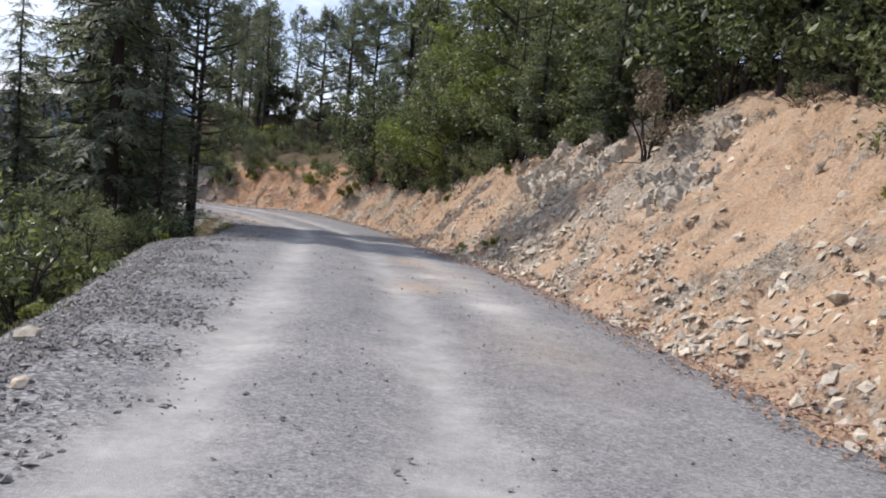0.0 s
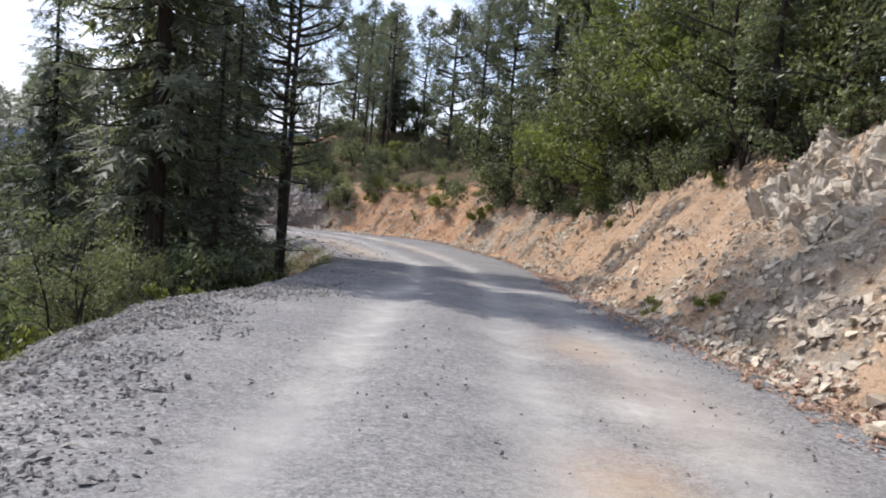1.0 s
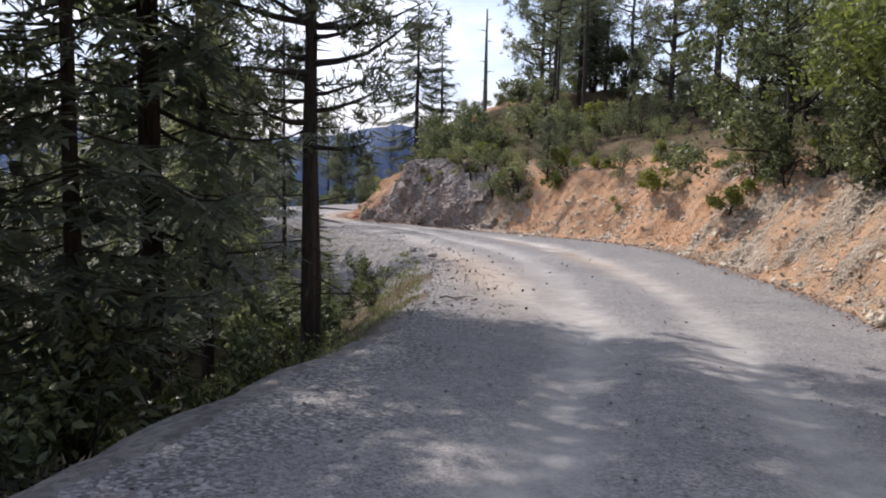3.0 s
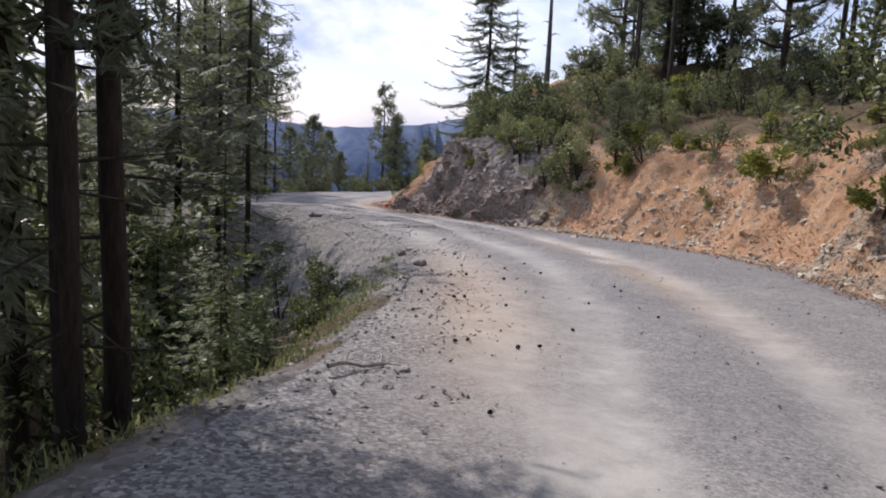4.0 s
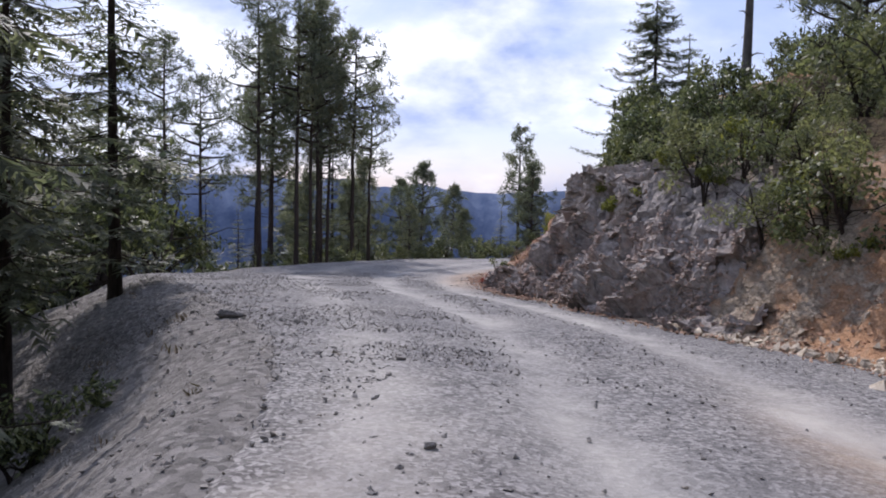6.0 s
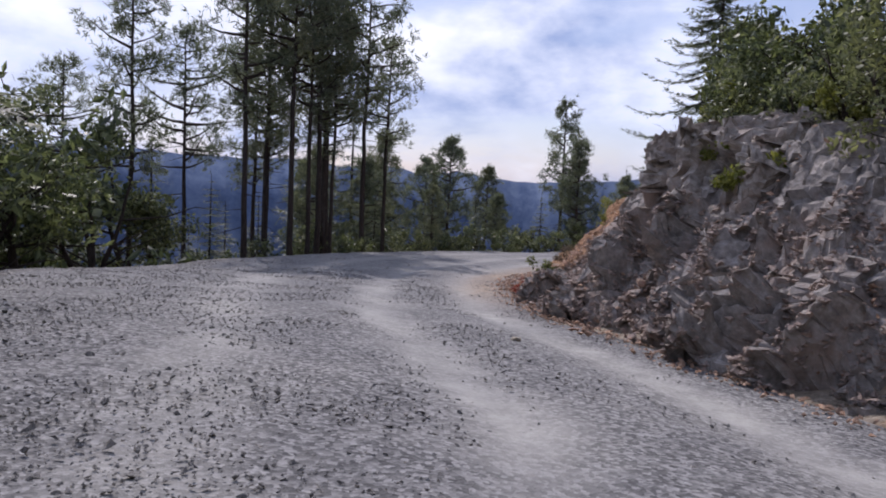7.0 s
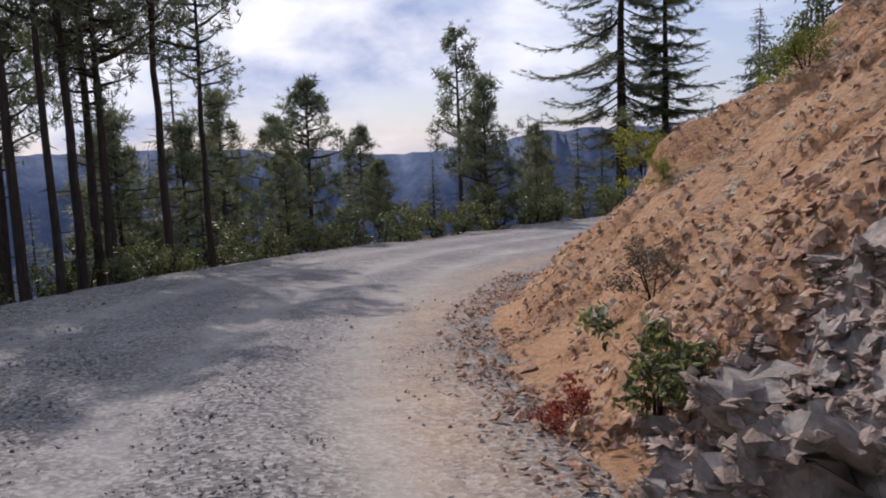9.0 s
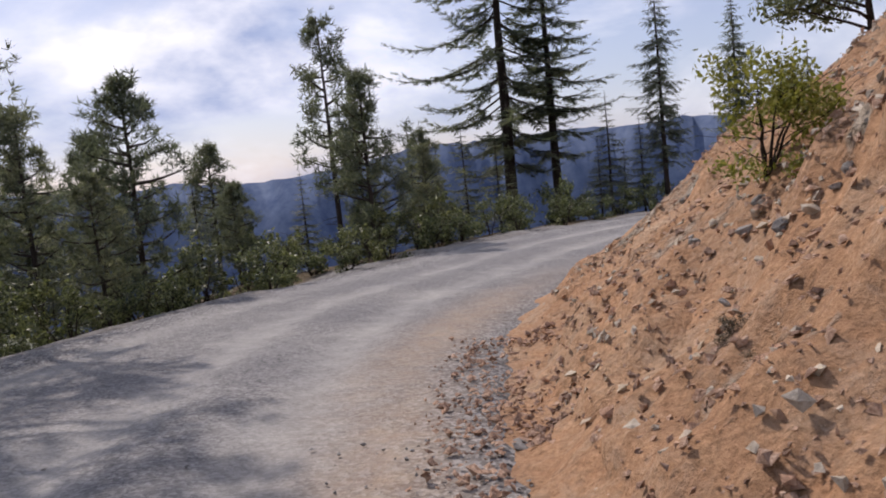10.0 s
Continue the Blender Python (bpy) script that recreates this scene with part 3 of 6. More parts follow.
# ---- trees and bushes ----
class Pile:
    """Gathers tubes and leaf sprays into one mesh."""

    def __init__(self):
        self.verts, self.tris, self.quads, self.count = [], [], [], 0

    def add(self, verts, tris=None, quads=None):
        if tris is not None and len(tris):
            self.tris.append(np.asarray(tris) + self.count)
        if quads is not None and len(quads):
            self.quads.append(np.asarray(quads) + self.count)
        self.verts.append(np.asarray(verts))
        self.count += len(verts)

    def tube(self, pts, radii, sides=6):
        pts, radii = np.asarray(pts, dtype=float), np.asarray(radii, dtype=float)
        t = np.gradient(pts, axis=0)
        t /= np.linalg.norm(t, axis=1)[:, None] + 1e-9
        ref = np.where(np.abs(t[:, 2:3]) > 0.9, np.array([[1.0, 0, 0]]), np.array([[0, 0, 1.0]]))
        a = np.cross(t, ref)
        a /= np.linalg.norm(a, axis=1)[:, None] + 1e-9
        b = np.cross(t, a)
        ang = np.linspace(0, 2 * np.pi, sides, endpoint=False)
        ring = pts[:, None] + radii[:, None, None] * (np.cos(ang)[None, :, None] * a[:, None] + np.sin(ang)[None, :, None] * b[:, None])
        n = len(pts)
        i, j = np.meshgrid(np.arange(n - 1), np.arange(sides), indexing="ij")
        i, j = i.ravel(), j.ravel()
        k = (j + 1) % sides
        self.add(ring.reshape(-1, 3), quads=np.stack([i * sides + j, i * sides + k, (i + 1) * sides + k, (i + 1) * sides + j], 1))

    def spray(self, shape, p, x, y, z):
        """Copies of a small triangle shape at places p with axes x, y, z (their lengths give the size)."""
        v = p[:, None] + shape[None, :, 0:1] * x[:, None] + shape[None, :, 1:2] * y[:, None] + shape[None, :, 2:3] * z[:, None]
        self.add(v.reshape(-1, 3), tris=np.arange(v.shape[0] * v.shape[1]).reshape(-1, 3))

    def mesh(self, name, smooth=False):
        v = np.concatenate(self.verts)
        faces = ([np.concatenate(self.tris)] if self.tris else []) + ([np.concatenate(self.quads)] if self.quads else [])
        return mesh_of(name, v, faces, smooth)


def unit(v):
    return v / (np.linalg.norm(v, axis=-1, keepdims=True) + 1e-9)


def fir_spray_shape(rng, pairs=6):
    """A flat feathery twig along x: slim triangles to both sides."""
    out = []
    for k in range(pairs):
        at = 0.08 + 0.85 * k / pairs
        size = 0.42 * (1 - 0.55 * k / pairs)
        for s in (-1, 1):
            a = np.array([at, 0, 0])
            tip = a + np.array([size * 0.75, s * size * 0.8, rng.uniform(-0.12, 0.05)])
            side = np.array([0.066, -s * 0.045, 0.0])
            out += [a - side * 0.4, a + side * 1.2, tip]
    out += [np.array([0.8, -0.05, 0]), np.array([0.8, 0.05, 0]), np.array([1.12, 0, 0.0])]
    return np.array(out)


def pine_tuft_shape(rng, needles=7):
    out = []
    for k in range(needles):
        d = unit(np.array([rng.uniform(0.25, 1.0), rng.normal(0, 0.65), rng.normal(0.1, 0.65)]))
        s = unit(np.cross(d, rng.normal(size=3))) * 0.075
        r = rng.uniform(0.75, 1.1)
        out += [-s * 0.6, s * 0.6, d * r] if k % 2 else [d * 0.2 - s, d * 0.2 + s, d * r]
    return np.array(out)


def leaf_clump_shape(rng, leaves=10, size=0.34):
    out = []
    for k in range(leaves):
        c = unit(rng.normal(size=3)) * rng.uniform(0.45, 1.0)
        n = unit(c + rng.normal(size=3) * 0.6)
        a = unit(np.cross(n, rng.normal(size=3)))
        b = np.cross(n, a)
        ln, wd = size * rng.uniform(0.7, 1.2), size * rng.uniform(0.35, 0.55)
        p = [c - a * ln, c + b * wd, c + a * ln + n * 0.1 * size, c - b * wd]
        out += [p[0], p[1], p[2], p[0], p[2], p[3]]
    return np.array(out)


def trunk_line(rng, height, lean=0.01, steps=14):
    k = np.linspace(0, 1, steps)
    sway = np.cumsum(rng.normal(0, lean, (steps, 2)), axis=0) * height * 0.3
    sway -= sway[0]
    return np.stack([sway[:, 0], sway[:, 1], k * height], 1), k


def thing(name, label, category, group=""):
    return tagged(new(name), label, category, group)


def bough(root, pts, thick, sides, bark, mat, shapes, P, X, Y, Z):
    """One bough of a tree, with its needles under it."""
    limb = Pile()
    limb.tube(pts, thick, sides)
    ob = part("bough", limb.mesh("bough", True), bark, root)
    if len(P):
        green = Pile()
        for n, s in enumerate(shapes):
            if len(P[n :: len(shapes)]):
                green.spray(s, *(q[n :: len(shapes)] for q in (P, X, Y, Z)))
        part("needles", green.mesh("needles"), mat, ob)


def fir_tree(seed, height, reach, bare, label, mat=None, spacing=0.42, per=5, radius=0.2, droop=0.35, up=0.1, size=1.0, name="fir_tree", bark=None, pairs=5, reps=2, hang=0.16, vary=0.62, taper=0.8, split=False):
    """A conifer in tiers: trunk, boughs and flat sprays of needles."""
    rng = np.random.default_rng(seed)
    line, k = trunk_line(rng, height, 0.004)
    root = thing(name, label, "tree")
    tr = Pile()
    low = np.concatenate([[line[0] - [0, 0, 1.2]], line])
    tr.tube(low, np.r_[radius * 1.35, radius * (1 - 0.94 * k) ** 0.9 * np.where(k < 0.03, 1.25, 1.0)], 10)
    part("trunk", tr.mesh("trunk", True), bark or M_BARK_DARK, root, "dark furrowed trunk")
    limbs, crown = Pile(), Pile()
    shape = [fir_spray_shape(rng, pairs) for _ in range(2)]
    P, X, Y, Z = [], [], [], []
    z = bare * height
    while z < height * 0.985:
        f = (z - bare * height) / (height * (1 - bare))
        full = reach * (1 - f) ** taper * min(1.0, 0.55 + 2.2 * f) + 0.12
        n = max(3, int(per * rng.uniform(0.7, 1.25)))
        a0 = rng.uniform(0, 6.28)
        base = np.array([np.interp(z, line[:, 2], line[:, 0]), np.interp(z, line[:, 2], line[:, 1]), z])
        for b in range(n):
            a = a0 + b * 6.283 / n + rng.normal(0, 0.25)
            ln = full * rng.uniform(vary, 1.12)
            out = np.array([math.cos(a), math.sin(a), 0])
            m = max(4, int(ln / 0.45) + 2)
            q = np.linspace(0, 1, m)
            rise = (up - droop * q + 0.75 * droop * q**2.5) * ln + rng.normal(0, 0.04) * ln
            pts = base + np.r_[0, rng.normal(0, 0.1, 2)][:1] + out * (q * ln)[:, None] + np.array([0, 0, 1.0]) * rise[:, None]
            thick = np.linspace(max(0.012, radius * 0.2 * ln / max(reach, 0.5)), 0.006, m)
            first = len(P)
            if not split:
                limbs.tube(pts, thick, 3)
            along_b = unit(np.gradient(pts, axis=0))
            side = unit(np.cross(along_b, [0, 0, 1.0]))
            for i in range(1, m):
                w = (0.32 + 0.55 * (1 - q[i])) * min(1.0, ln * 0.6) * size
                if q[i] < 0.2 and ln > 1.5:
                    continue
                for s in (-1, 1, 0):
                    for rep in range(reps if s and ln > 1.2 else 1):
                        d = unit(along_b[i] * rng.uniform(0.45, 0.9) + side[i] * s * rng.uniform(0.6, 1.1) + np.array([0, 0, rng.normal(-hang, 0.18)]))
                        ly = unit(np.cross([0, 0, 1.0], d) + rng.normal(0, 0.2, 3))
                        sz = w * rng.uniform(0.75, 1.25) * (1.0 if s else 1.15)
                        P.append(pts[i] - along_b[i] * rng.uniform(0, 0.4) * (ln / m))
                        X.append(d * sz), Y.append(ly * sz), Z.append(np.cross(d, ly) * sz)
            if split:
                bough(root, pts, thick, 5, bark or M_BARK_DARK, mat or M_FIR, shape, *(np.array(q[first:]) for q in (P, X, Y, Z)))
        z += spacing * rng.uniform(0.7, 1.3) * (1.0 - 0.45 * f)
    if split:
        return root
    P, X, Y, Z = map(np.array, (P, X, Y, Z))
    for n, s in enumerate(shape):
        crown.spray(s, P[n::2], X[n::2], Y[n::2], Z[n::2])
    tagged(part("branchwork", limbs.mesh("branchwork"), bark or M_BARK_DARK, root), kind="stuff")
    part("crown", crown.mesh("crown"), mat or M_FIR, root)
    return root


def pine_tree(seed, height, reach, bare, label, mat=None, branches=46, radius=0.13, tuft=0.23, name="pine_tree", clumps=4, stubs=10, split=False, spread=0.13, per=9):
    """A slim pine: a long bare trunk, crooked boughs and rounded clumps of needles."""
    rng = np.random.default_rng(seed)
    line, k = trunk_line(rng, height, 0.006)
    root = thing(name, label, "tree")
    tr = Pile()
    low = np.concatenate([[line[0] - [0, 0, 1.2]], line])
    tr.tube(low, np.r_[radius * 1.3, radius * (1 - 0.9 * k) ** 0.8 * np.where(k < 0.03, 1.2, 1.0)], 9)
    part("trunk", tr.mesh("trunk", True), M_BARK_PINE, root, "straight bare trunk")
    limbs, crown = Pile(), Pile()
    shapes = [pine_tuft_shape(rng) for _ in range(3)]
    P, D = [], []

    def point(z):
        return np.array([np.interp(z, line[:, 2], line[:, 0]), np.interp(z, line[:, 2], line[:, 1]), z])

    for s in range(stubs):
        z = rng.uniform(0.12, bare + 0.1) * height
        a, ln = rng.uniform(0, 6.28), rng.uniform(0.3, 0.45 * reach + 0.3)
        q = np.linspace(0, 1, 4)[:, None]
        limbs.tube(point(z) + q * ln * np.array([math.cos(a), math.sin(a), rng.uniform(-0.4, 0.1)]), [0.016, 0.013, 0.009, 0.004], 4)
    for b in range(branches):
        f = (b + rng.uniform(0, 1)) / branches
        z = height * (bare + (0.985 - bare) * f)
        ln = reach * rng.uniform(0.5, 1.1) * (min(1.0, 0.6 + 1.6 * f) * (1 - f**3.2) + 0.14)
        a = b * 2.4 + rng.normal(0, 0.5)
        q = np.linspace(0, 1, 5)
        rise = ln * (rng.uniform(-0.15, 0.3) * q + rng.uniform(0.1, 0.45) * q**2)
        pts = point(z) + np.stack([math.cos(a) * ln * q, math.sin(a) * ln * q, rise], 1) + rng.normal(0, 0.03, (5, 3)) * q[:, None]
        thick = np.linspace(0.03 * ln + 0.01, 0.006, 5)
        first = len(P)
        if not split:
            limbs.tube(pts, thick, 4)
        for c in range(clumps):
            at = 1 - (c / clumps) * 0.55
            mid = np.array([np.interp(at, q, pts[:, i]) for i in range(3)]) + rng.normal(0, 0.11, 3) * ln
            for t in range(per):
                d = unit(unit(pts[-1] - pts[0]) * 0.4 + rng.normal(0, 0.7, 3) + np.array([0, 0, 0.35]))
                P.append(mid + rng.normal(0, spread, 3)), D.append(d)
        if split:
            at, way = np.array(P[first:]), np.array(D[first:])
            across = unit(np.cross(way, rng.normal(size=way.shape)))
            bough(root, pts, thick, 5, M_BARK_PINE, mat or M_PINE, shapes, at, way * tuft, across * tuft, np.cross(way, across) * tuft)
    if split:
        tagged(part("dead_branchwork", limbs.mesh("dead_branchwork"), M_BARK_PINE, root), kind="stuff")
        return root
    P, D = np.array(P), np.array(D)
    Y = unit(np.cross(D, rng.normal(size=D.shape)))
    size = tuft * rng.uniform(0.75, 1.25, (len(P), 1))
    for n, s in enumerate(shapes):
        crown.spray(s, P[n::3], (D * size)[n::3], (Y * size)[n::3], (np.cross(D, Y) * size)[n::3])
    tagged(part("branchwork", limbs.mesh("branchwork"), M_BARK_PINE, root), kind="stuff")
    part("crown", crown.mesh("crown"), mat or M_PINE, root)
    return root


def leafy_tree(seed, height, reach, label, mat=None, clump=0.4, count=420, low=0.12, stems=1, radius=0.14, name="oak_tree", leaf=0.34, category="tree", leaves=10):
    """A broad-leaved tree or bush: forking stems with clumps of leaves, uneven and gappy."""
    rng = np.random.default_rng(seed)
    root = thing(name, label, category)
    limbs, crown, tr = Pile(), Pile(), Pile()
    ends = []
    for s in range(stems):
        a = rng.uniform(0, 6.28)
        tilt = rng.uniform(0.05, 0.25) if stems == 1 else rng.uniform(0.2, 0.7)
        top = np.array([math.cos(a) * reach * tilt, math.sin(a) * reach * tilt, height * rng.uniform(0.7, 0.85)])
        q = np.linspace(0, 1, 7)[:, None]
        pts = top * q + rng.normal(0, 0.03, (7, 3)) * height * q * (1 - q) * 2
        pts[0] = (0, 0, -0.5)
        tr.tube(pts, radius * (1 - 0.8 * q[:, 0]), 7)
        for b in range(max(5, 14 // stems)):
            f = rng.uniform(low + 0.05, 0.95)
            base = np.array([np.interp(f, q[:, 0], pts[:, i]) for i in range(3)])
            a2 = rng.uniform(0, 6.28)
            ln = reach * rng.uniform(0.55, 1.05) * (1 - 0.45 * max(0, f - 0.5) * 2)
            tip = base + np.array([math.cos(a2) * ln, math.sin(a2) * ln, ln * rng.uniform(0.05, 0.75)])
            r = np.linspace(0, 1, 5)[:, None]
            lp = base + (tip - base) * r + rng.normal(0, 0.05, (5, 3)) * ln * r
            limbs.tube(lp, radius * 0.35 * (1 - 0.85 * r[:, 0]), 5)
            ends.append(lp)
    ends = np.array(ends)
    heads = max(8, count // 13)
    pick = rng.integers(0, len(ends), heads)
    at = rng.uniform(0.3, 1.05, heads) * 4
    i0 = np.clip(at.astype(int), 0, 3)
    f = (at - i0)[:, None]
    mids = ends[pick, i0] * (1 - f) + ends[pick, i0 + 1] * f + rng.normal(0, 0.13, (heads, 3)) * reach
    P = mids[rng.integers(0, heads, count)] + rng.normal(0, 1, (count, 3)) * np.array([0.08, 0.08, 0.055]) * reach
    P = P[P[:, 2] > height * low * 0.6]
    twig = rng.choice(len(P), min(len(P), 40 if category == "tree" else 9), replace=False)
    for t in twig:
        near = ends[rng.integers(0, len(ends))]
        j = np.argmin(((ends[:, 2:, :] - P[t]) ** 2).sum(2))
        src = ends[:, 2:, :].reshape(-1, 3)[j]
        limbs.tube(np.stack([src, (src + P[t]) / 2 + rng.normal(0, 0.03, 3), P[t]]), [radius * 0.09, radius * 0.06, 0.004], 3)
    shapes = [leaf_clump_shape(rng, leaves, leaf) for _ in range(3)]
    D = unit(rng.normal(size=P.shape))
    Y = unit(np.cross(D, rng.normal(size=P.shape)))
    size = clump * rng.uniform(0.6, 1.25, (len(P), 1))
    for n, s in enumerate(shapes):
        crown.spray(s, P[n::3], (D * size)[n::3], (Y * size)[n::3], (np.cross(D, Y) * size)[n::3])
    part("stem" if stems > 1 else "trunk", tr.mesh("trunk", True), M_BARK_DARK, root)
    tagged(part("branchwork", limbs.mesh("branchwork"), M_BARK_DARK, root), kind="stuff")
    part("crown" if category == "tree" else "leaves", crown.mesh("crown"), mat or M_OAK, root)
    return root


USED = set()


def plant(kind, x, y, turn=0.0, size=1.0, sink=0.15, label="", group="", tall=1.0, lean=(0, 0)):
    """Puts a tree of that kind on the ground; the first use takes the model itself, the next ones copies."""
    z = height_at(x, y) - sink
    m = pose(x, y, z, lean[0], lean[1], turn) @ Matrix.Diagonal((size, size, size * tall, 1))
    if kind.name in USED:
        ob = copy_thing(kind, m @ Matrix.Diagonal((*(1 / v for v in kind.scale), 1)))
    else:
        USED.add(kind.name)
        ob, kind.matrix_basis = kind, m
    if label:
        ob["label"] = label
    if group:
        ob["group"] = group
    return ob


RNG = random.Random(11)
# firs: dense dark ones beside the road, an open layered one, young ones
FIR_A = fir_tree(1, 17, 3.0, 0.2, "tall dark fir on the slope below the road", taper=0.6, spacing=0.55, radius=0.24, size=1.3, per=6, pairs=4, reps=1, hang=0.36, vary=0.45)
FIR_B = fir_tree(2, 16, 2.9, 0.22, "tall dark fir with drooping boughs", taper=0.6, spacing=0.53, radius=0.21, per=5, size=1.25, pairs=4, reps=1, hang=0.4, vary=0.4)
FIR_C = fir_tree(3, 11, 2.1, 0.1, "dense fir on the wooded slope", M_FIR, spacing=0.5, radius=0.15, pairs=3, size=1.3)
FIR_FAR = fir_tree(8, 11, 2.2, 0.08, "fir on the far valley side", M_FIR, spacing=0.75, radius=0.15, pairs=2, size=1.7)
FIR_SLIM = fir_tree(4, 10, 1.9, 0.22, "slim fir with feathery green boughs", M_PINE, spacing=0.36, radius=0.12, per=5, size=1.05, hang=0.34, droop=0.5, reps=1)
FIR_AIRY = fir_tree(9, 10.8, 2.3, 0.14, "slim airy fir standing in the hollow", M_PINE, spacing=0.5, radius=0.075, per=4, size=0.85, hang=0.34, droop=0.45, reps=1, vary=0.3, split=True)
FIR_YOUNG = fir_tree(5, 5.2, 1.5, 0.06, "young fir with fresh green boughs", M_FIR_LIGHT, spacing=0.28, radius=0.06, size=0.85, name="young_fir")
FIR_OPEN = fir_tree(6, 21.7, 7.4, 0.2, "tall fir with long level boughs in open tiers", M_FIR, spacing=0.95, per=6, radius=0.36, droop=0.55, up=0.12, size=1.25, pairs=5, vary=0.6, taper=0.62, hang=0.03, split=True)
FIR_OPEN2 = fir_tree(7, 18.8, 4.2, 0.25, "tall fir with gaps between its boughs", M_FIR, spacing=0.95, per=5, radius=0.3, droop=0.35, size=1.35, pairs=5, vary=0.35, taper=0.7, split=True)
PINES = [pine_tree(20 + n, 11.8, r, b, "slim pine with a long bare trunk", branches=int(c * 0.62), radius=0.115, clumps=4, tuft=0.26, spread=0.17, per=9) for n, (r, b, c) in enumerate(((1.55, 0.45, 50), (1.8, 0.55, 46), (1.5, 0.42, 54), (1.95, 0.5, 52)))]
PINE_FULL = [pine_tree(30 + n, 8.2, r, b, "bushy pine standing over the valley", branches=46, radius=0.12, clumps=4, tuft=0.3, name="bushy_pine") for n, (r, b) in enumerate(((1.75, 0.16), (1.25, 0.28), (1.6, 0.12)))]
OAKS = [leafy_tree(40 + n, 6.5, 2.9, "dense evergreen oak at the top of the bank", count=360, clump=0.5, low=0.0, leaf=0.21, leaves=14) for n in range(3)]
OAK_FAR = leafy_tree(43, 6.5, 3.0, "dense evergreen oak in the wood", count=230, clump=0.72, low=0.0, leaf=0.3)
OAK_LIGHT = leafy_tree(44, 6.5, 2.6, "bright green leafy tree on the bank", M_OAK_BRIGHT, count=520, clump=0.38, name="leafy_tree", leaf=0.22, leaves=14)
BUSHES = [leafy_tree(50 + n, 1.5, 1.0, "grey-green brush on the hillside", M_BRUSH, count=84, clump=0.3, leaf=0.18, leaves=12, low=0.0, stems=4, radius=0.035, name="brush", category="bush") for n in range(3)]
SHRUBS = [leafy_tree(55 + n, 1.2, 0.85, "small yellow-green shrub on the slope", M_SHRUB, count=110, clump=0.23, low=0.02, stems=4, radius=0.025, name="shrub", category="bush") for n in range(2)]
DARK_BUSH = [leafy_tree(58 + n, 2.6, 1.6, "dark leafy undergrowth below the road", M_OAK, count=120, clump=0.4, leaf=0.24, leaves=10, low=0.02, stems=4, radius=0.05, name="undergrowth", category="bush") for n in range(2)]
DRY = [leafy_tree(61 + n, 1.0, 0.8, "dry brown bush on the bank", M_DRY, count=150, clump=0.16, low=0.02, stems=5, radius=0.02, name="dry_bush", category="bush", leaf=0.22) for n in range(2)]

# dark firs beside the road, on the slope below its outer edge
BY_ROAD = "firs below the road"
for kind, x, y, turn, size in ((FIR_A, -10.5, 25.7, 20, 1.05), (FIR_B, -11.9, 31.8, 80, 1.05), (FIR_A, -14.5, 27.5, 140, 0.68), (FIR_C, -10.4, 27.1, 90, 0.85), (FIR_A, -12.9, 29.2, 50, 1.0),
                               (FIR_C, -10.0, 28.9, 170, 0.85), (FIR_B, -13.7, 35.0, 250, 0.8), (FIR_B, -17, 31, 10, 0.5), (FIR_C, -17.5, 25.5, 70, 0.6), (FIR_C, -19, 28.5, 260, 0.7),
                               (FIR_C, -8.9, 25.6, 300, 0.6), (FIR_C, -18.5, 35.5, 30, 1.0), (FIR_C, -21.5, 33, 200, 1.2), (FIR_C, -22, 37.5, 310, 1.05)):
    plant(kind, x, y, turn, size, group=BY_ROAD, tall=1.35 if kind in (FIR_A, FIR_B) else 1.1)
for k in range(15):
    x, y = -15 - 15 * ((k * 0.618) % 1.0), 18 + 24 * ((k * 0.7549 + 0.2) % 1.0)
    if y > 35:
        continue
    plant(OAK_FAR, x, y, k * 70, 0.7 + 0.3 * ((k * 0.37) % 1.0), group="oaks below the road", label="dense oak on the wooded slope below")
OLIVES = [leafy_tree(46 + k, 5.6, 2.0, "grey-green scrub oak on the slope below the road", M_BRUSH, count=420, clump=0.3, low=0.1, leaf=0.19, leaves=13, stems=3, radius=0.07, name="scrub_oak") for k in range(2)]
for k, (x, y, s) in enumerate(((-9.0, 20.4, 0.66), (-10.6, 22.4, 0.92), (-12.0, 23.6, 1.1), (-10.8, 19.4, 0.86), (-13.4, 22.0, 1.2), (-12.2, 20.6, 1.05), (-14.8, 25.4, 1.2), (-8.6, 21.9, 0.5))):
    plant(OLIVES[k % 2], x, y, k * 77, s, group="scrub oaks below the road")
# the slim twin-stemmed pine at the road's edge
TWIN = pine_tree(70, 15, 2.0, 0.28, "slim dark pine at the road's outer edge", M_FIR, branches=70, radius=0.13, clumps=5, stubs=26, split=True)
plant(TWIN, -10.2, 33.4, 0, 1.0)
plant(PINES[0], -10.6, 34.1, 30, 1.15)
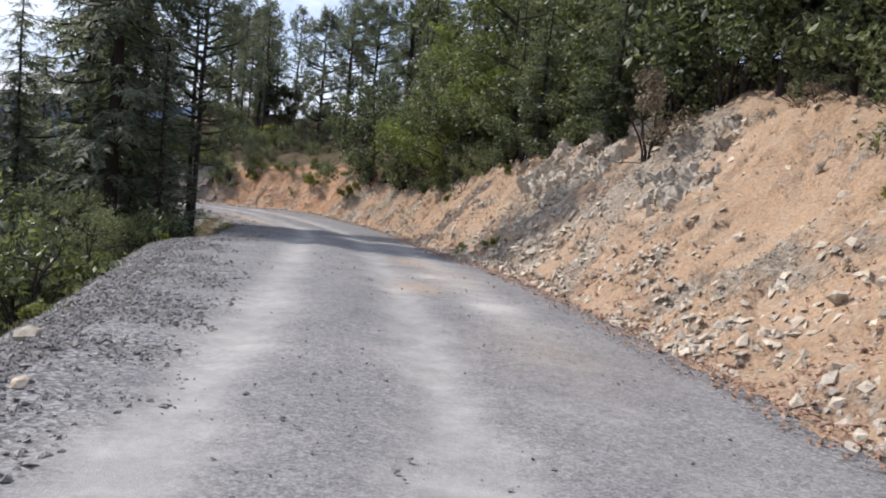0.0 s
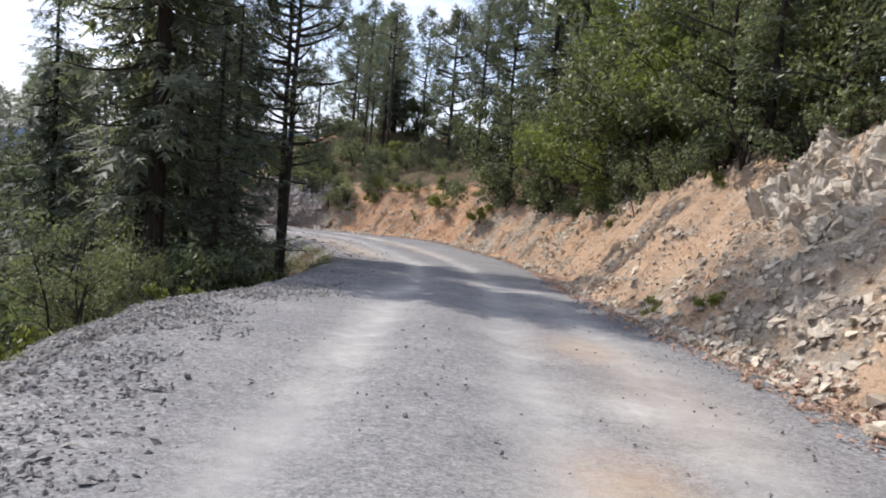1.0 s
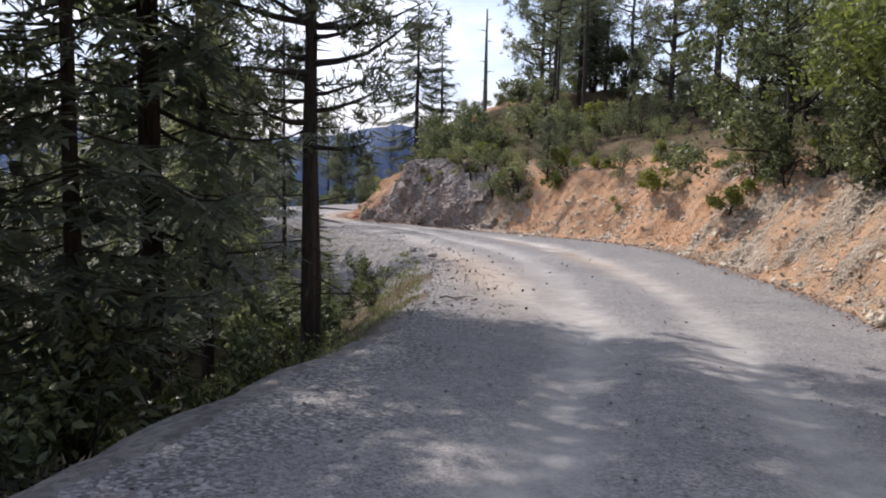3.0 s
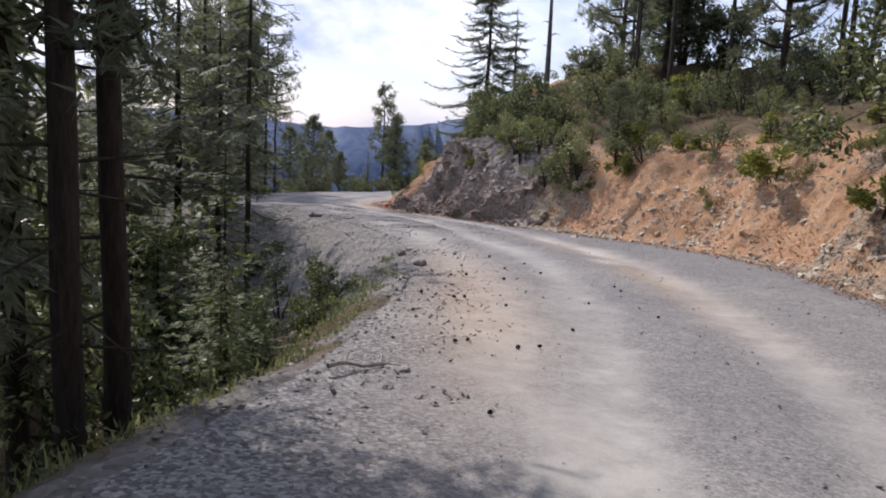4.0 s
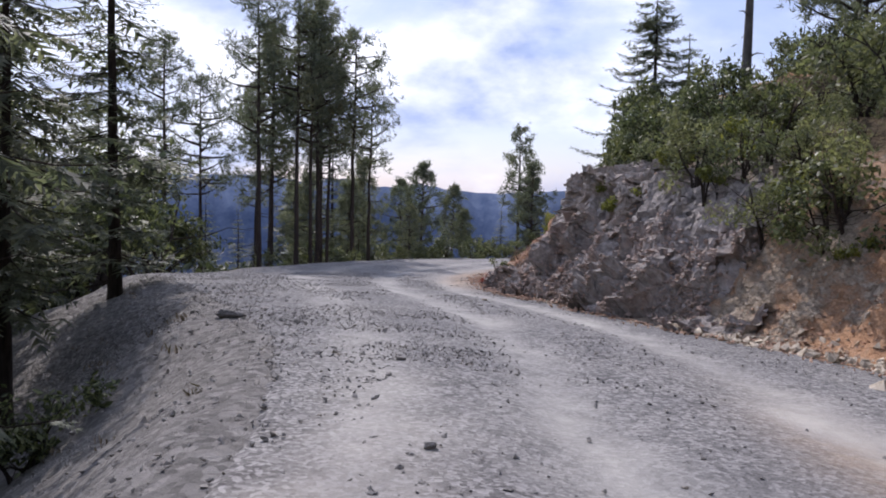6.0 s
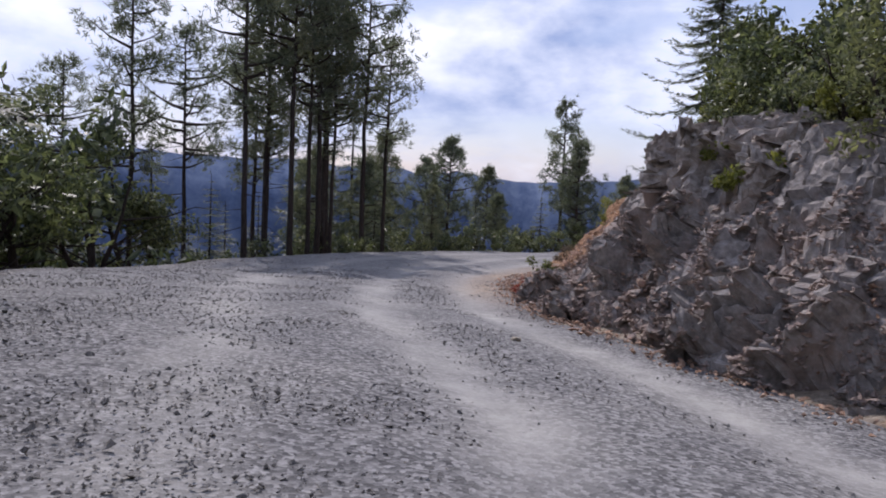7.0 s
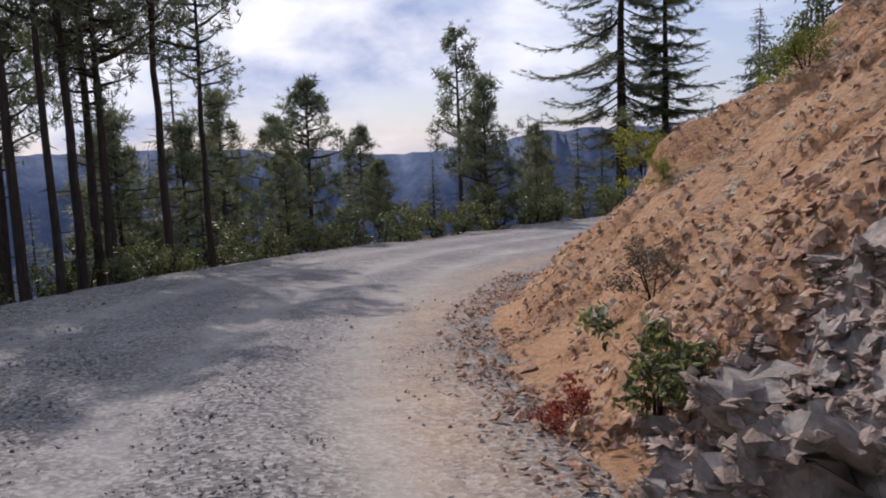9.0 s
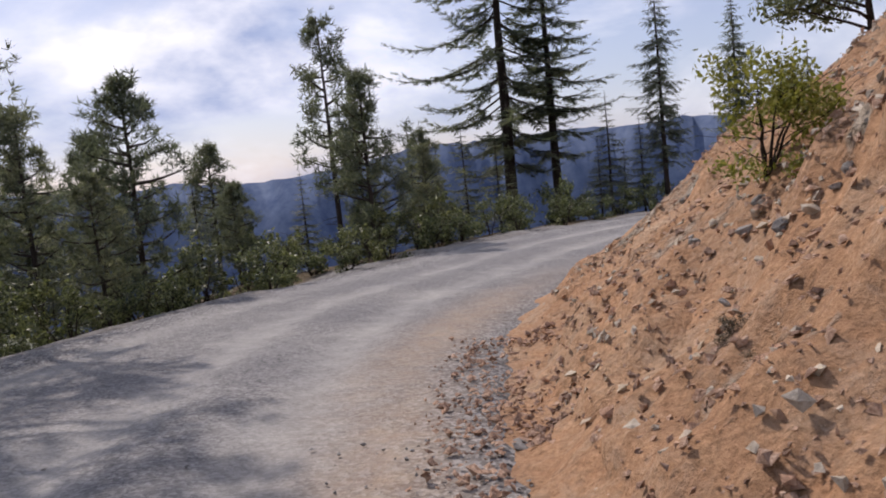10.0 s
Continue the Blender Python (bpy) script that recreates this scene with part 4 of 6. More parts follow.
# firs round the hollow
for kind, x, y, turn, size in ((FIR_AIRY, -17.5, 42.6, 10, 1.0), (FIR_SLIM, -20.5, 41.6, 80, 0.8), (FIR_SLIM, -22.2, 44.6, 200, 1.05), (FIR_SLIM, -20.2, 44.2, 320, 0.75), (FIR_SLIM, -21.6, 39.4, 120, 0.9), (FIR_C, -23.4, 41.0, 77, 0.75),
                               (FIR_C, -25.5, 42.5, 20, 0.68), (FIR_C, -24, 47.2, 60, 0.8), (FIR_SLIM, -26.5, 46.2, 160, 0.7), (FIR_C, -29.5, 44, 250, 0.72),
                               (FIR_C, -24.5, 38.5, 70, 0.7), (FIR_C, -28.5, 39.5, 180, 0.8), (FIR_C, -33, 42.5, 33, 0.8), (FIR_SLIM, -22.4, 42.9, 70, 0.95), (FIR_C, -25.2, 44.4, 10, 0.62), (FIR_C, -28.2, 46.4, 210, 0.66)):
    plant(kind, x, y, turn, size, group="firs round the hollow")
for x, y, turn, size in ((-13.0, 37.7, 0, 0.85), (-15.4, 39.6, 90, 0.6), (-11.9, 36.6, 200, 0.45), (-17.2, 39.9, 20, 0.8)):
    plant(FIR_YOUNG, x, y, turn, size, group="young firs in the hollow")
for x, y, size in ((-21, 43, 1.2), (-24.8, 44.6, 1.2), (-27.2, 44.0, 1.3), (-16, 36.2, 1.0), (-14.2, 37.0, 0.7), (-12.9, 35.4, 0.6), (-16.4, 40.9, 0.45), (-17.6, 41.0, 0.7), (-13.4, 38.9, 0.4), (-18.6, 43.8, 0.5)):
    plant(DARK_BUSH[0], x, y, RNG.uniform(0, 360), size, group="undergrowth in the hollow")
for k, (x, y, s) in enumerate(((-28.5, 42.6, 1.0), (-30.5, 46.5, 1.1), (-20.2, 39.3, 1.05), (-18.2, 38.3, 1.0))):
    plant(OAKS[k % 3], x, y, k * 70, s, group="oaks in the hollow", label="dense oak in the wooded hollow")
# the stand of tall pines outside the bend
for n, (x, y, size, tall) in enumerate(((-37.7, 59.2, 0.98, 1.05), (-37.0, 60.6, 0.95, 1.06), (-37.4, 61.9, 0.97, 1.05), (-36.9, 61.2, 0.8, 1.15), (-38.6, 63.0, 1.0, 1.05), (-38.0, 64.4, 0.95, 0.98), (-39.8, 61.2, 0.98, 1.05), (-40.2, 64.2, 1.0, 1.0),
                                        (-41.6, 62.4, 1.0, 1.0), (-39.2, 66.4, 0.85, 0.95), (-40.7, 56.6, 1.0, 1.0), (-43.5, 59.8, 0.95, 1.0),
                                        (-44.5, 63.5, 1.0, 0.95), (-45.5, 56, 0.9, 1.0), (-37.8, 62.8, 0.72, 1.15))):
    plant(PINES[n % 4], x, y, n * 77, size, tall=tall, group="pines outside the bend")
for n, (x, y, size) in enumerate(((-39.9, 70.7, 0.72), (-47.2, 81, 0.72), (-49.7, 75.1, 1.0), (-44.5, 73.6, 0.7), (-51.5, 71, 0.95), (-43.8, 69.0, 0.75), (-42.5, 76.8, 0.4), (-43.6, 78.2, 0.45),
                                  (-46, 68, 0.9), (-38.3, 68.3, 0.4), (-54, 78, 0.9), (-39.8, 84.5, 0.5), (-41.0, 86.5, 0.6))):
    plant(PINE_FULL[n % 3], x, y, n * 61, size, group="pines beside the far bend")
PINE_SLIM = pine_tree(36, 8.7, 1.35, 0.3, "slim pine with clumps of needles far apart", branches=26, radius=0.11, clumps=4, tuft=0.3, split=True)
plant(PINE_SLIM, -41.5, 81.0, 20, 1.0)
plant(PINE_FULL[2], -38.7, 78.7, 140, 0.74, tall=0.98)
plant(PINE_FULL[1], -40.2, 80.6, 80, 0.62)
# big firs past the bend
plant(FIR_OPEN, -41.5, 97.5, 0, 1.0)
plant(FIR_OPEN2, -39.8, 100.0, 60, 1.0)
plant(FIR_B, -32.5, 92.8, 170, 0.6)
plant(FIR_A, -30.2, 99.5, 20, 0.6)
for x, y, s in ((-41.5, 89.0, 0.45), (-38.6, 88.6, 0.4), (-44, 91, 0.6), (-36, 97, 0.6), (-42.8, 94.5, 0.6), (-46, 96, 0.7), (-27, 101, 0.7), (-34.8, 98.8, 0.5)):
    plant(FIR_FAR, x, y, x * 50, s, group="firs past the bend")
# the valley side farther down
for n in range(26):
    a = n * 0.618 % 1.0
    x, y = -52 - 34 * (n * 0.37 % 1.0), 14 + 78 * a
    plant(FIR_FAR, x, y, n * 50, 0.75 + 0.4 * (n * 0.71 % 1.0), group="firs down the valley side")
for n, (x, y, s) in enumerate(((-33.5, 51.2, 1.3), (-36.2, 53.8, 1.45), (-31.0, 49.6, 1.1), (-38.5, 55.5, 1.3), (-34.8, 49.3, 1.5), (-41, 53, 1.6), (-37.5, 50, 1.5))):
    plant(DARK_BUSH[n % 2] if n % 3 else OAKS[n % 2], x, y, n * 70, s * 1.35 if n % 3 else s * 0.7, group="shrubs outside the bend", label="olive-green shrub below the road's outer edge")
for n, (x, y, s) in enumerate(((-38.3, 59.9, 0.7), (-38.4, 62.4, 0.7), (-39.6, 65.6, 0.75), (-38.8, 67.5, 0.6), (-37.9, 69.4, 0.45), (-38.7, 72.6, 0.5), (-38.6, 75.2, 0.5), (-38.0, 77.6, 0.6), (-37.6, 80.2, 0.6), (-38.2, 82.8, 0.7), (-36.6, 85.5, 0.7), (-35.6, 88.6, 0.7), (-40.5, 59.0, 0.9), (-40.6, 67.6, 0.8))):
    plant(DARK_BUSH[n % 2], x, y, n * 50, s, group="bushes along the far edge", label="dark green bush at the road's far edge")
# shrubs and young oaks below the edge near the start
for n, (x, y, s) in enumerate(((-6.6, 12.6, 1.0), (-8.2, 15.6, 1.1), (-7.0, 9.0, 0.9), (-9.4, 18.4, 1.05), (-10.0, 13.2, 1.5), (-11.8, 17.0, 1.5), (-7.9, 23.5, 0.8), (-8.7, 24.3, 0.8), (-9.2, 26.6, 0.8), (-9.4, 28.2, 0.85), (-9.7, 30.2, 0.8), (-9.9, 31.8, 0.7), (-10.8, 29.8, 1.1), (-11.2, 27.4, 1.2), (-12.4, 20.2, 1.3), (-9.0, 6.4, 1.3), (-14, 13, 1.7))):
    plant(DARK_BUSH[n % 2], x, y, n * 83, s, group="undergrowth below the road")
for n, (x, y, s) in enumerate(((-7.3, 16.8, 0.75), (-6.6, 14.4, 0.5), (-7.9, 19.6, 0.6), (-6.2, 18.2, 0.35), (-6.6, 20.3, 0.4), (-5.2, 10.6, 0.45), (-9.6, 15.2, 1.1))):
    plant(SHRUBS[n % 2], x, y, n * 47, s, group="shrubs below the road")
for n, (x, y, s) in enumerate(((-17, 17.5, 0.75), (-20.5, 22, 0.9), (-22, 14, 0.8), (-25.5, 19, 1.0), (-18, 9, 0.7), (-26, 28, 1.1), (-14.5, 4, 0.7))):
    plant(FIR_FAR, x, y, n * 83, s, group="firs below the road")


def beside(u, right):
    """A place in the plan, u metres along the road and so many metres beyond its inner edge."""
    v = -(float(RIGHT_W(u)) + right)
    ax, ay = np.interp(u, ALONG, LINE[:, 0]), np.interp(u, ALONG, LINE[:, 1])
    tx, ty = np.interp(u, ALONG, TANGENT[:, 0]), np.interp(u, ALONG, TANGENT[:, 1])
    return float(ax - ty * v), float(ay + tx * v)


# the wood on top of the cut bank
n = 0
for row, (off, start, end, gap) in enumerate(((0.45, 3.0, 43.5, 2.0), (3.6, -2.0, 46.0, 2.7), (7.2, 0.0, 47.0, 3.2), (11.5, 6.0, 48.0, 4.0))):
    u = start
    while u < end:
        run_u = float(BANK_H(u) / BANK_TAN(u))
        x, y = beside(u + RNG.uniform(-0.5, 0.5), run_u + off + RNG.uniform(-0.5, 0.7))
        size = RNG.uniform(0.8, 1.1) * (0.95, 1.4, 1.75, 1.9)[row]
        if row == 0 and 12 < u < 20:
            size *= 0.8
        pick = RNG.random()
        if pick < (0.36 if row == 0 else 0.5):
            plant(FIR_C if row < 2 else FIR_FAR, x, y, RNG.uniform(0, 360), size * (0.68 if row == 0 else 0.85), group="trees on the bank", label="dense fir in the wood above the bank")
        elif row <= 1 and 35 < u < 40 and pick < 0.85:
            plant(OAK_LIGHT, x, y, RNG.uniform(0, 360), size * 1.15, group="trees on the bank")
        else:
            plant(OAKS[n % 3] if row < 2 else OAK_FAR, x, y, RNG.uniform(0, 360), size, group="trees on the bank")
        n += 1
        u += gap * RNG.uniform(0.8, 1.2)
for k in range(34):
    u = 20.5 + 23 * k / 33
    x, y = beside(u, float(BANK_H(u) / BANK_TAN(u)) + RNG.uniform(-0.3, 0.6))
    plant(DARK_BUSH[k % 2] if k % 4 else BUSHES[k % 3], x, y, k * 71, RNG.uniform(0.4, 0.75) * (1.0 if k % 4 else 1.2), group="brush along the top of the bank", label="dark green brush hanging over the cut bank")
for k in range(44):
    u = 3.5 + 17 * k / 43
    x, y = beside(u, float(BANK_H(u) / BANK_TAN(u)) + RNG.uniform(-0.75, 0.7) + (0.8 if 12.5 < u < 22 else 0.0))
    plant((DARK_BUSH[k % 2], BUSHES[k % 3], DARK_BUSH[(k + 1) % 2])[k % 3], x, y, k * 71, RNG.uniform(0.5, 0.95), group="brush along the top of the bank", label="dark green brush hanging over the cut bank")
for u, off, s in ((6.5, 0.9, 0.8), (9.0, 0.7, 0.75), (11.4, 0.9, 0.8), (14.0, 1.7, 0.85), (16.6, 1.9, 0.9), (19.2, 1.7, 0.9)):
    x, y = beside(u, float(BANK_H(u) / BANK_TAN(u)) + off)
    plant(OAKS[int(u) % 3], x, y, u * 40, s, group="trees on the bank")
for u, off, s in ((33.0, 0.2, 1.05), (36.8, 0.6, 1.2), (30.0, 1.6, 1.25)):
    x, y = beside(u, float(BANK_H(u) / BANK_TAN(u)) + off)
    plant(OAK_LIGHT, x, y, u * 40, s, group="trees on the bank")
for x, y, s in ((-25.3, 70.6, 0.5), (-24.3, 69.4, 0.5), (-24.6, 73.0, 0.55), (-22.5, 68.0, 0.42)):
    plant(OAKS[1], x, y, y * 70, s, sink=0.5, label="dense oak at the top of the clay slope")
for x, y, s in ((-18.9, 57.3, 0.62), (-21.9, 59.6, 0.35), (-20.2, 58.0, 0.36), (-17.4, 57.0, 0.65), (-16.2, 56.6, 0.65)):
    plant(DARK_BUSH[0], x, y, y * 70, s, label="dark green bush growing over the rock face")
# pines and brush on the open hill
for k, (x, y, size) in enumerate(((-16.4, 70.1, 1.0), (-14.5, 64.5, 0.95), (-11.6, 62.1, 0.9), (-9.4, 60.4, 1.0), (-16.9, 66.9, 0.85), (-8.0, 65.0, 1.1), (-5.5, 60.5, 1.05), (-18.0, 75.5, 1.0), (-4.5, 67, 1.1), (-1.5, 62, 1.1), (-7.0, 57.5, 0.9), (-14.8, 60.8, 0.7), (-19.5, 72.5, 1.1), (-6.8, 63.2, 1.0), (-20.8, 78, 1.1), )):
    plant(PINES[k % 4] if k % 3 else PINE_FULL[0], x, y, k * 63, size * (1.0 if k % 3 else 1.25), group="pines on the hill", label="pine on the brushy hill above the road")
for k, (x, y, size) in enumerate(((-3.6, 54.0, 0.9), (-1.0, 56.5, 1.0), (0.5, 60, 1.1), (-4.4, 57.2, 0.8), (3, 57, 1.2), (4, 52, 1.1))):
    plant(OAKS[k % 3], x, y, k * 63, size, group="oaks on the hill")
for k in range(22):
    u, off = 42 + 26 * ((k * 0.618) % 1.0), 15 + 16 * ((k * 0.7549) % 1.0)
    x, y = beside(u, off)
    plant(OAK_FAR if k % 3 else BUSHES[k % 2], x, y, k * 63, 0.32 + 0.2 * ((k * 0.37) % 1.0) if k % 3 else 1.5, group="brush over the hill's crest", label="dark green scrub over the crest of the hill")
for k, (u, e, s) in enumerate(((58.6, 2.5, 0.42), (59.4, 2.7, 0.46), (60.2, 2.6, 0.42), (61.0, 2.9, 0.46), (61.8, 3.0, 0.42), (62.6, 3.3, 0.4), (60.6, 3.8, 0.6), (59.0, 3.8, 0.6), (61.4, 3.9, 0.7), (60.0, 4.8, 0.8), (62.4, 4.6, 0.7))):
    plant(DARK_BUSH[k % 2], *beside(u, e), k * 75, s, label="dark green bush growing over the rock face")
for k, (u, off, s) in enumerate(((55.2, 0.1, 0.8), (56.3, 0.0, 0.9), (57.4, 0.3, 0.8), (58.4, 0.5, 0.7), (54.2, 0.2, 0.7))):
    x, y = beside(u, float(BANK_H(u) / BANK_TAN(u)) + off)
    plant(BUSHES[k % 3], x, y, k * 80, s, group="brush on the hill")
plant(PINE_FULL[0], -12.53, 52.7, 40, 0.32, label="small yellow-green pine at the edge of the bank")
snag_rng = np.random.default_rng(5)
line, kk = trunk_line(snag_rng, 6.6, 0.004)
snag = thing("dead_tree", "bare dead tree trunk standing on the hill", "tree")
pile = Pile()
pile.tube(line, 0.15 * (1 - 0.75 * kk), 7)
part("trunk", pile.mesh("trunk", True), M_BARK_GREY, snag)
for k in range(9):
    z, a = 2 + k * 0.5, k * 2.3
    pile = Pile()
    pile.tube(np.array([[0, 0, z], [0.25 * math.cos(a), 0.25 * math.sin(a), z + 0.1], [0.45 * math.cos(a), 0.45 * math.sin(a), z + 0.06]]), [0.03, 0.018, 0.006], 4)
    part("broken_bough", pile.mesh("broken_bough"), M_BARK_GREY, snag)
plant(snag, -18.5, 60.5)
n = 0
for u in np.arange(43, 62, 0.78):
    run_u = float(BANK_H(u) / BANK_TAN(u))
    for k in range(4):
        off = run_u + RNG.uniform(-0.2, 10) if k else run_u + RNG.uniform(-0.5, 0.9)
        x, y = beside(u + RNG.uniform(-0.4, 0.4), off)
        if u > 51:
            kind = BUSHES[n % 3] if n % 4 else SHRUBS[n % 2]
        else:
            kind = SHRUBS[n % 2] if n % 3 == 0 else BUSHES[n % 3]
        size = RNG.uniform(0.55, 1.05) * (0.72 if u > 52 else 0.7) * (0.75 if off < run_u + 0.4 else 1.15)
        plant(kind, x, y, RNG.uniform(0, 360), size, group="brush on the hill")
        n += 1
for k in range(64):
    x, y = -22 + 21 * ((k * 0.618) % 1.0), 57 + 19 * ((k * 0.7549 + 0.3) % 1.0)
    if along(np.array([[x, y]]))[1][0] > -9.5:
        continue
    plant(SHRUBS[k % 2] if k % 5 == 0 else BUSHES[k % 3], x, y, k * 55, 0.9 + 0.6 * ((k * 0.37) % 1.0), group="brush on the hill")
for u, off, s, kind in ((46.8, -0.6, 0.8, SHRUBS[0]), (53.0, -0.3, 1.0, BUSHES[1]), (54.0, -0.6, 0.75, BUSHES[2]), (51.0, -0.2, 0.7, BUSHES[0]), (59.5, 1.8, 0.6, DARK_BUSH[0]), (61.5, 2.6, 0.75, DARK_BUSH[1]), (58, 2.6, 0.72, DARK_BUSH[1]), (63.0, 2.6, 0.8, DARK_BUSH[0])):
    x, y = beside(u, float(BANK_H(u) / BANK_TAN(u)) + off)
    small = kind in (OAKS[1],) or kind in DARK_BUSH
    plant(kind, x, y, u * 30, s * (0.78 if small else 1.0), label="green bush at the top of the bank")
for u, off, s in ((66, 1.0, 0.5), (69, 0.8, 0.5), (72, 1.5, 0.8), (67.5, 3, 0.6), (75, 1.2, 0.6), (78, 2.5, 0.8), (64.5, 1.6, 0.7)):
    x, y = beside(u, float(BANK_H(u) / BANK_TAN(u)) + off)
    plant(DARK_BUSH[int(u) % 2], x, y, u * 30, s, label="green bush at the top of the slope")
for k, (u, off, s) in enumerate(((70, 6, 0.7), (74, 6, 0.8), (78, 7, 0.75), (66, 7, 0.8))):
    x, y = beside(u, float(BANK_H(u) / BANK_TAN(u)) + off)
    plant(FIR_FAR, x, y, u * 30, s, group="firs above the slope")


# ---- rock faces ----
def stone_mesh(seed, flat=0.6, points=16):
    rng = np.random.default_rng(seed)
    bm = bmesh.new()
    for p in unit(rng.normal(size=(points, 3))) * rng.uniform(0.75, 1.0, (points, 1)) * np.array([1.0, rng.uniform(0.6, 0.9), flat]):
        bm.verts.new(p)
    got = bmesh.ops.convex_hull(bm, input=bm.verts)
    bmesh.ops.delete(bm, geom=[g for g in got["geom_interior"] if isinstance(g, bmesh.types.BMVert)], context="VERTS")
    me = bpy.data.meshes.new("rock")
    bm.to_mesh(me)
    bm.free()
    return me


HULLS = {m.name: [stone_mesh(660 + 9 * i + k, 0.7, 12) for k in range(7)] for i, m in enumerate((M_CLIFF, M_PALE))}


def beside_many(u, right):
    v = -(RIGHT_W(u) + right)
    ax, ay = np.interp(u, ALONG, LINE[:, 0]), np.interp(u, ALONG, LINE[:, 1])
    tx, ty = np.interp(u, ALONG, TANGENT[:, 0]), np.interp(u, ALONG, TANGENT[:, 1])
    return ax - ty * v, ay + tx * v, -ty, tx


def chip_mesh(name, at, rng, sizes, up=None):
    """Small stones at the places given, each an eight-sided chip."""
    n = len(at)
    base = np.array([(1, 0, 0), (0, 1, 0), (-1, 0, 0), (0, -1, 0), (0, 0, 1), (0, 0, -1)], dtype=float)
    size = np.minimum(rng.lognormal(0, 0.45, (n, 1, 1)), 2.2) * sizes
    shape = base[None] * rng.uniform(0.55, 1.15, (n, 6, 1)) * np.stack([np.ones(n), rng.uniform(0.6, 1.0, n), rng.uniform(0.35, 0.6, n)], 1)[:, None] + rng.normal(0, 0.16, (n, 6, 3))
    a = rng.uniform(0, 6.28, n)
    c, s = np.cos(a)[:, None], np.sin(a)[:, None]
    shape = np.stack([shape[..., 0] * c - shape[..., 1] * s, shape[..., 0] * s + shape[..., 1] * c, shape[..., 2] + 0.25 * shape[..., 0] * rng.normal(0, 1, (n, 1))], 2)
    shape = (shape + np.array([0, 0, 0.2])) * size
    if up is not None:  # lying on the slope
        side = unit(np.cross(up, np.array([0.3, 1.0, 0.2])))
        shape = shape[..., 0:1] * side[:, None] + shape[..., 1:2] * np.cross(up, side)[:, None] + shape[..., 2:3] * up[:, None]
    verts = at[:, None] + shape
    tri = np.array([(0, 1, 4), (1, 2, 4), (2, 3, 4), (3, 0, 4), (1, 0, 5), (2, 1, 5), (3, 2, 5), (0, 3, 5)])
    return mesh_of(name, verts.reshape(-1, 3), (tri[None] + 6 * np.arange(n)[:, None, None]).reshape(-1, 3))


def joints(s, row, seed):
    """Stepped blocks: each rises at once where it begins and falls away towards the next."""
    k = np.floor(s).astype(np.int64)
    tall = 0.35 + 0.65 * hashed(k, row.astype(np.int64), k * 0, seed + 301)
    before = 0.0
    f = s - k
    return tall * np.where(f < 0.14, before + (1 - before) * f / 0.14, ((1 - f) / 0.86) ** 0.8)


def broken(v, seed, amount=1.0):
    """Chips and cracks in all directions, so that no face stays smooth."""
    out = np.zeros_like(v)
    for n, (scale, size) in enumerate(((1.7, 0.2), (4.2, 0.085), (9.5, 0.032))):
        for axis in range(3):
            out[:, axis] += size * facets(v * scale, seed + 40 * n + 9 * axis, 0.9)
    return v + amount * out


